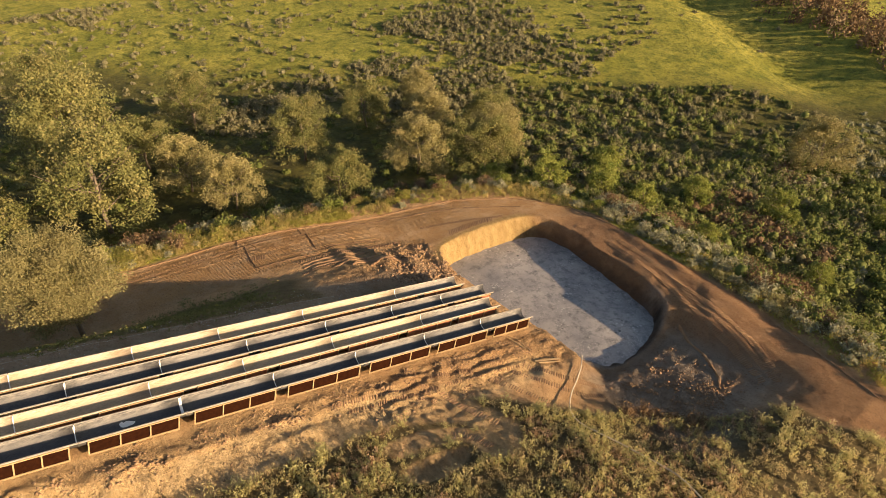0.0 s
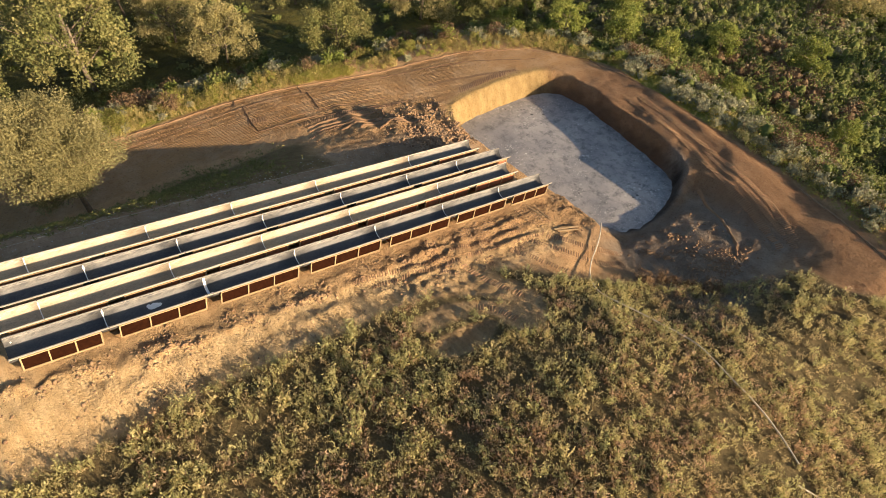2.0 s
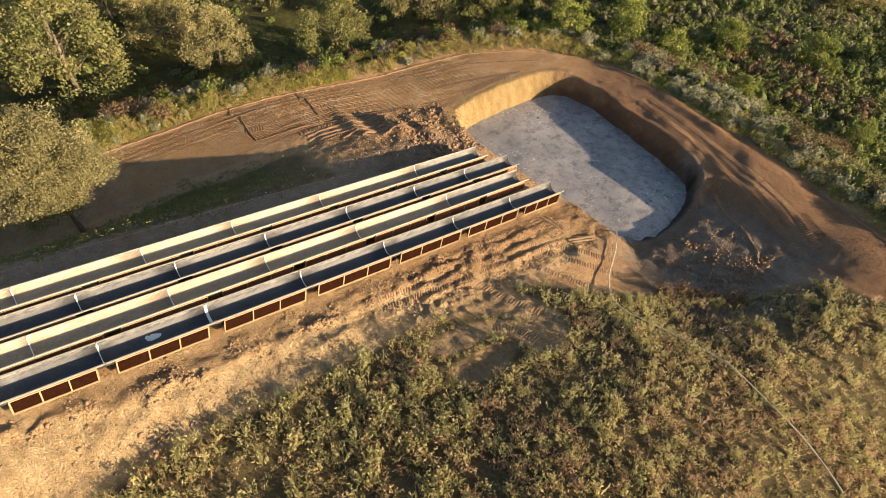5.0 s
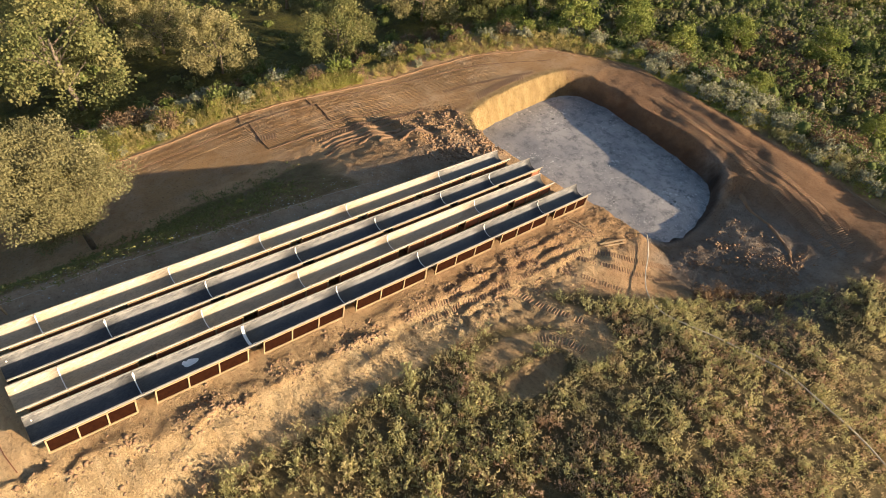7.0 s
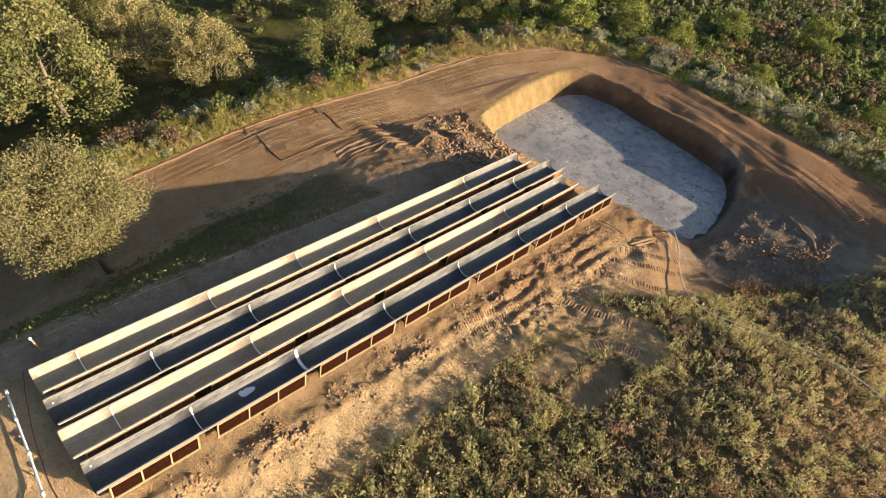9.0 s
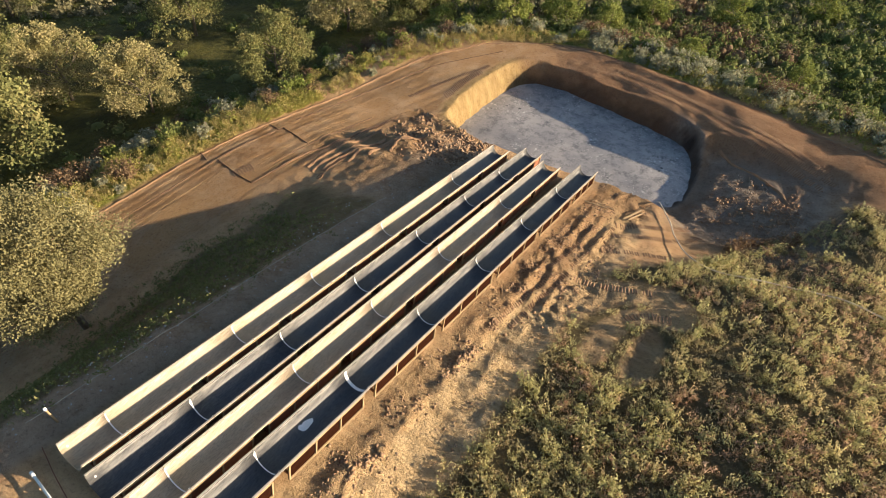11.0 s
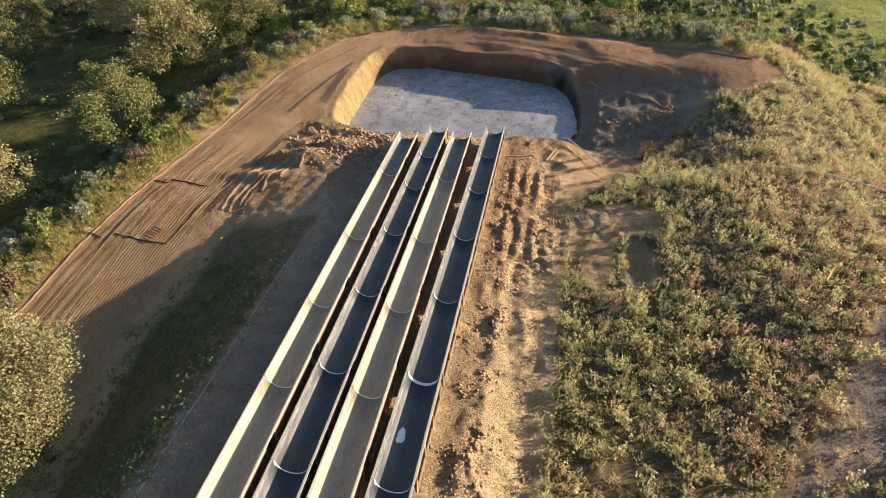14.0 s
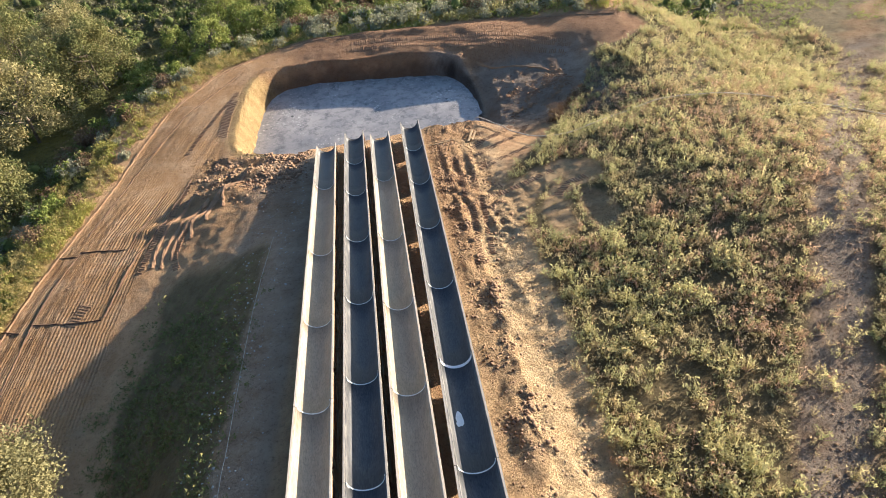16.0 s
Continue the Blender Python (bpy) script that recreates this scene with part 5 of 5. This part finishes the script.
cleats("crawler_track", dam, [(-1.4, 18.9), (3.7, 18.1), (8.2, 17.0), (12.8, 15.8), (16.8, 14.6), (20.8, 12.6)], 0.62, 0.20, 172, high=0.042)
cleats("crawler_track", dam, [(9.0, 16.3), (13.0, 14.9), (17.0, 13.7), (21.2, 11.8)], 0.5, 0.20, 179, high=0.036)
cleats("crawler_track", "crawler track on the strip beside the pond", [(-17.0, 2.3), (-16.0, 5.2), (-14.5, 8.9), (-13.3, 11.9)], 0.45, 0.19, 173, high=0.030)
cleats("crawler_track", "pressed ripples on the pond's outer rim", [(-14.0, 4.4), (-13.9, 7.6), (-13.5, 10.4)], 1.1, 0.24, 170, 0.5, high=0.036)
heap = "crawler track curving beside the heap"
cleats("crawler_track", heap, [(-17.2, -13.2), (-17.0, -10.5), (-16.2, -7.5), (-15.9, -2.0)], 0.55, 0.20, 174, 0.3, high=0.054)
cleats("crawler_track", heap, [(-14.4, -13.8), (-15.0, -11.7), (-14.6, -8.8)], 0.55, 0.20, 175, 0.3, high=0.054)
cleats("crawler_track", "ladder of bars pressed into the strip", [(-20.9, -17.1), (-20.3, -15.5)], 0.9, 0.24, 169, high=0.042)
near = "crawler track at the pond's near bank"
cleats("crawler_track", near, [(8.2, -6.0), (10.4, -4.6), (12.6, -2.6), (13.6, -0.6)], 0.6, 0.20, 176, high=0.030)
cleats("crawler_track", near, [(7.8, -4.4), (9.8, -3.2), (11.6, -1.4), (12.4, 0.4)], 0.6, 0.20, 177, high=0.030)
cleats("crawler_track", near, [(8.2, -8.4), (10.4, -7.2), (12.4, -6.2)], 0.6, 0.20, 168, high=0.030)
cleats("crawler_track", "crawler track in the bare loop", [(12.0, -15.4), (13.0, -14.2), (14.6, -13.8)], 0.7, 0.20, 178, high=0.035)
cleats("crawler_track", "crawler track at the field's edge", [(8.0, -13.0), (10.4, -12.6), (12.8, -11.7)], 0.7, 0.22, 167, high=0.035)
for k, (xx, y0) in enumerate(((6.1, -21.0), (6.9, -20.0), (6.3, -13.0), (7.3, -12.0))):
    cleats("wheel_rut", "churned wheel rut beside the slides", [(xx, y0), (xx + 0.2, y0 + 3.5), (xx + 0.6, y0 + 7.0)], 0.4, 0.20, 180 + k, 0.4, high=0.035)


def soil_ridge(label, line, width, high, seed, material=M_RIDGE):
    """A low, uneven ridge of soil that a blade left."""
    r = np.random.default_rng(seed)
    pts = []
    for (ax, ay), (bx, by) in zip(line, line[1:]):
        n = max(2, int(math.hypot(bx - ax, by - ay) / 0.35))
        pts += [(ax + (bx - ax) * i / n, ay + (by - ay) * i / n) for i in range(n)]
    pts.append(line[-1])
    v, f = [], []
    for i, (x, y) in enumerate(pts):
        x2, y2 = pts[min(i + 1, len(pts) - 1)]
        x1, y1 = pts[max(i - 1, 0)]
        l = math.hypot(x2 - x1, y2 - y1) or 1
        nx, ny = -(y2 - y1) / l, (x2 - x1) / l
        w = width * r.uniform(0.7, 1.25)
        for s, up in ((-1, -0.04), (-0.45, 0.7), (0.1, 1.0), (0.6, 0.55), (1, -0.04)):
            px, py = x + nx * s * w, y + ny * s * w
            v.append((px + r.normal() * 0.02, py + r.normal() * 0.02, on_ground(px, py) + (high * up * r.uniform(0.6, 1.25) if up > 0 else up)))
    for i in range(len(pts) - 1):
        for k in range(4):
            f.append((i * 5 + k, i * 5 + k + 1, i * 5 + 6 + k, i * 5 + 5 + k))
    tagged(mesh_object("soil_ridge", v, f, material, smooth=False), label, "soil ridge", "ridges on the graded strip")


# dark ridges stand in for blade cuts, their shade put into the colour
cut = "short dark ridge in place of a shaded cut across the graded strip"
soil_ridge(cut, [(-22.4, -9.8), (-20.6, -10.0), (-18.9, -10.3)], 0.07, 0.09, 201, M_CUTSHADE)
soil_ridge(cut, [(-24.1, -10.1), (-22.5, -10.3)], 0.06, 0.08, 212, M_CUTSHADE)
soil_ridge(cut, [(-25.5, -16.7), (-24.2, -17.1)], 0.07, 0.09, 202, M_CUTSHADE)
soil_ridge(cut, [(-23.7, -16.5), (-22.3, -16.7), (-20.7, -16.95), (-18.9, -17.0)], 0.055, 0.08, 203, M_CUTSHADE)
thin = "long thin dark ridge in place of a shaded groove along the graded strip"
soil_ridge(thin, [(-24.2, -30.0), (-23.6, -16.6), (-23.2, -13.3), (-22.4, -9.7)], 0.06, 0.045, 204, M_CUTSHADE)
soil_ridge(thin, [(-22.6, -8.0), (-21.2, 0.0), (-18.2, 8.6), (-13.8, 15.4)], 0.06, 0.05, 205, M_CUTSHADE)
soil_ridge(thin, [(-18.8, -16.8), (-17.9, -11.0), (-16.8, -8.6), (-15.9, -1.4)], 0.08, 0.07, 206, M_CUTSHADE)
soil_ridge(thin, [(-19.3, -14.0), (-18.6, -9.0), (-17.6, -3.0)], 0.06, 0.05, 213, M_CUTSHADE)
soil_ridge("rough outer edge of the graded strip", [(-26.2, -30.0), (-25.4, -18.0), (-23.6, -8.0), (-22.2, 1.0), (-20.0, 9.6), (-16.2, 15.8), (-10.0, 20.2), (-2.5, 20.5)], 0.10, 0.07, 207)
soil_ridge("thin earth edge of the dam road", [(17.5, 18.6), (22.0, 17.0), (27.0, 15.2)], 0.10, 0.07, 208)
soil_ridge("low ridge between road and mud shelf", [(11.5, 12.6), (15.0, 11.0), (17.8, 9.0), (18.5, 7.8)], 0.13, 0.13, 209)


swirl = "curved pale ridge of turned soil beside the slides"
for k, (x0, y0, bow, reach) in enumerate(((-16.4, -13.0, 0.9, 8.0), (-15.7, -13.2, 1.1, 7.0), (-15.0, -12.6, 1.2, 6.4), (-14.0, -10.6, 1.4, 6.0), (-13.0, -9.0, 1.2, 5.4), (-12.0, -7.4, 1.0, 5.2))):
    soil_ridge(swirl, smooth_line([(x0, y0), (x0 - bow * 0.2, y0 + reach * 0.35), (x0 + bow, y0 + reach * 0.75), (x0 + 2.2 * bow, y0 + reach)]), 0.22, 0.09, 220 + k)

# ---- small things ----
def laid_tube(name, label, category, line, radius, material, lift=0.0, sides=8):
    pts = []
    for (ax, ay), (bx, by) in zip(line, line[1:]):
        n = max(2, int(math.hypot(bx - ax, by - ay) / 0.4))
        pts += [(ax + (bx - ax) * i / n, ay + (by - ay) * i / n) for i in range(n)]
    pts.append(line[-1])
    v, f = tube([(x, y, on_ground(x, y) + radius + lift) for x, y in pts], radius, sides)
    return tagged(mesh_object(name, v, f, material, smooth=True), label, category)


laid_tube("hose", "long pale hose lying across the weeds", "hose",
          smooth_line([(9.3, 1.2), (10.8, -0.6), (12.8, -4.4), (15.0, -6.6), (17.0, -6.7), (19.2, -5.9), (21.3, -5.6), (23.4, -5.8), (25.6, -6.5), (28.5, -6.9), (31.0, -7.9)]), 0.045, M_HOSE, 0.38)
laid_tube("hose", "pale hose end across the bare track", "hose", smooth_line([(31.6, -8.9), (33.4, -8.0), (36.0, -8.8), (40.0, -10.6)]), 0.05, M_HOSE, 0.06)


def plank(label, x0, y0, x1, y1, w=0.16):
    a, b = Vector((x0, y0, on_ground(x0, y0) + 0.10)), Vector((x1, y1, on_ground(x1, y1) + 0.10))
    d = (b - a)
    l = d.length
    d.normalize()
    r = d.cross(Vector((0, 0, 1))).normalized()
    u = r.cross(d)
    bm = bmesh.new()
    bmesh.ops.create_cube(bm, size=1.0)
    bmesh.ops.scale(bm, vec=(w, l, 0.045), verts=bm.verts)
    bmesh.ops.bevel(bm, geom=bm.edges[:], offset=0.008, segments=1, affect="EDGES")
    me = bpy.data.meshes.new("plank")
    bm.to_mesh(me)
    bm.free()
    me.materials.append(M_TIMBER)
    ob = tagged(new("plank", me), label, "plank", "planks at the pond")
    m = (a + b) / 2
    ob.matrix_world = Matrix(((r.x, d.x, u.x, m.x), (r.y, d.y, u.y, m.y), (r.z, d.z, u.z, m.z), (0, 0, 0, 1)))


plank("weathered timber plank lying on the clods", 8.0, -3.3, 8.7, -1.0)
plank("weathered timber plank lying on the clods", 8.35, -3.2, 8.95, -1.3, 0.12)
plank("pale plank beside the last slide frame", 4.6, -3.3, 6.5, -3.0, 0.12)
plank("pale plank beside the last slide frame", 5.0, -2.7, 6.9, -2.7, 0.09)


def post(x, y, high, lean):
    root = tagged(new("post"), "thin wooden post with a white cap", "post")
    root.matrix_world = pose(x, y, on_ground(x, y) - 0.1, lean, 0, 0)
    v, f = tube([(0, 0, 0), (0, 0, high)], [0.05, 0.045], 8)
    mesh_object("shaft", v, f, M_TIMBER, root, smooth=True)
    v, f = tube([(0, 0, high - 0.02), (0, 0, high + 0.10), (0, 0, high + 0.13)], [0.07, 0.07, 0.03], 10)
    mesh_object("cap", v, f, M_WHITE, root, "white plastic cap", True)


post(-5.3, -38.2, 1.15, 0)


def feed_pipe():
    """White supply pipe behind the slide heads, on short stakes, with couplings."""
    root = tagged(new("supply_pipe"), "white plastic supply pipe on short stakes", "pipe")
    line = [(-3.3, -40.0), (-1.6, -40.15), (0.4, -40.3), (2.5, -40.5), (4.8, -40.8)]
    lift = [on_ground(*p) + 0.42 for p in line]
    pts = [(x, y, z) for (x, y), z in zip(line, lift)]
    v, f = tube(pts, 0.05, 10)
    mesh_object("pipe", v, f, M_WHITE, root, smooth=True)
    for x, y, z in pts:
        v, f = tube([(x - 0.12, y + 0.012, z), (x + 0.12, y - 0.012, z)], 0.07, 10)
        mesh_object("coupling", v, f, M_WHITE, root, smooth=True)
    for (x0, y0, z0), (x1, y1, z1) in zip(pts, pts[1:]):
        x, y, z = (x0 + x1) / 2, (y0 + y1) / 2, (z0 + z1) / 2
        v, f = tube([(x, y - 0.08, on_ground(x, y) - 0.1), (x, y - 0.08, z + 0.12)], 0.03, 6)
        mesh_object("stake", v, f, M_TIMBER, root)


feed_pipe()
for k in range(5):
    laid_tube("pipe_offcut", "loose white pipe offcut on the earth", "pipe", [(-3.6 + 0.35 * k, -41.6 - 0.12 * k), (-1.6 + 0.5 * k, -41.9 - 0.3 * k)], 0.05, M_WHITE, 0.02)
laid_tube("cable", "thin dark cable along the slide heads", "cable", smooth_line([(-4.6, -39.2), (-2.4, -39.7), (0.2, -40.1), (2.6, -40.3), (4.4, -40.0)]), 0.018, M_RUST, 0.0, 6)
laid_tube("line", "thin white line along the shaded slope", "line", smooth_line([(-6.2, -39.0), (-6.7, -30.0), (-7.2, -22.0), (-7.0, -14.0)]), 0.015, M_HOSE, 0.0, 5)

# a young weed alone on the slope, and tall stalks at the mud
place_bush(5, -11.7, -23.0, 0.6, 0)
for k, (x, y) in enumerate([(17.4, 0.9), (18.3, 1.6), (16.6, 0.4), (16.0, -1.2), (19.4, 2.8)]):
    place_bush(4, x, y, 0.5 + 0.08 * k, 60 * k)
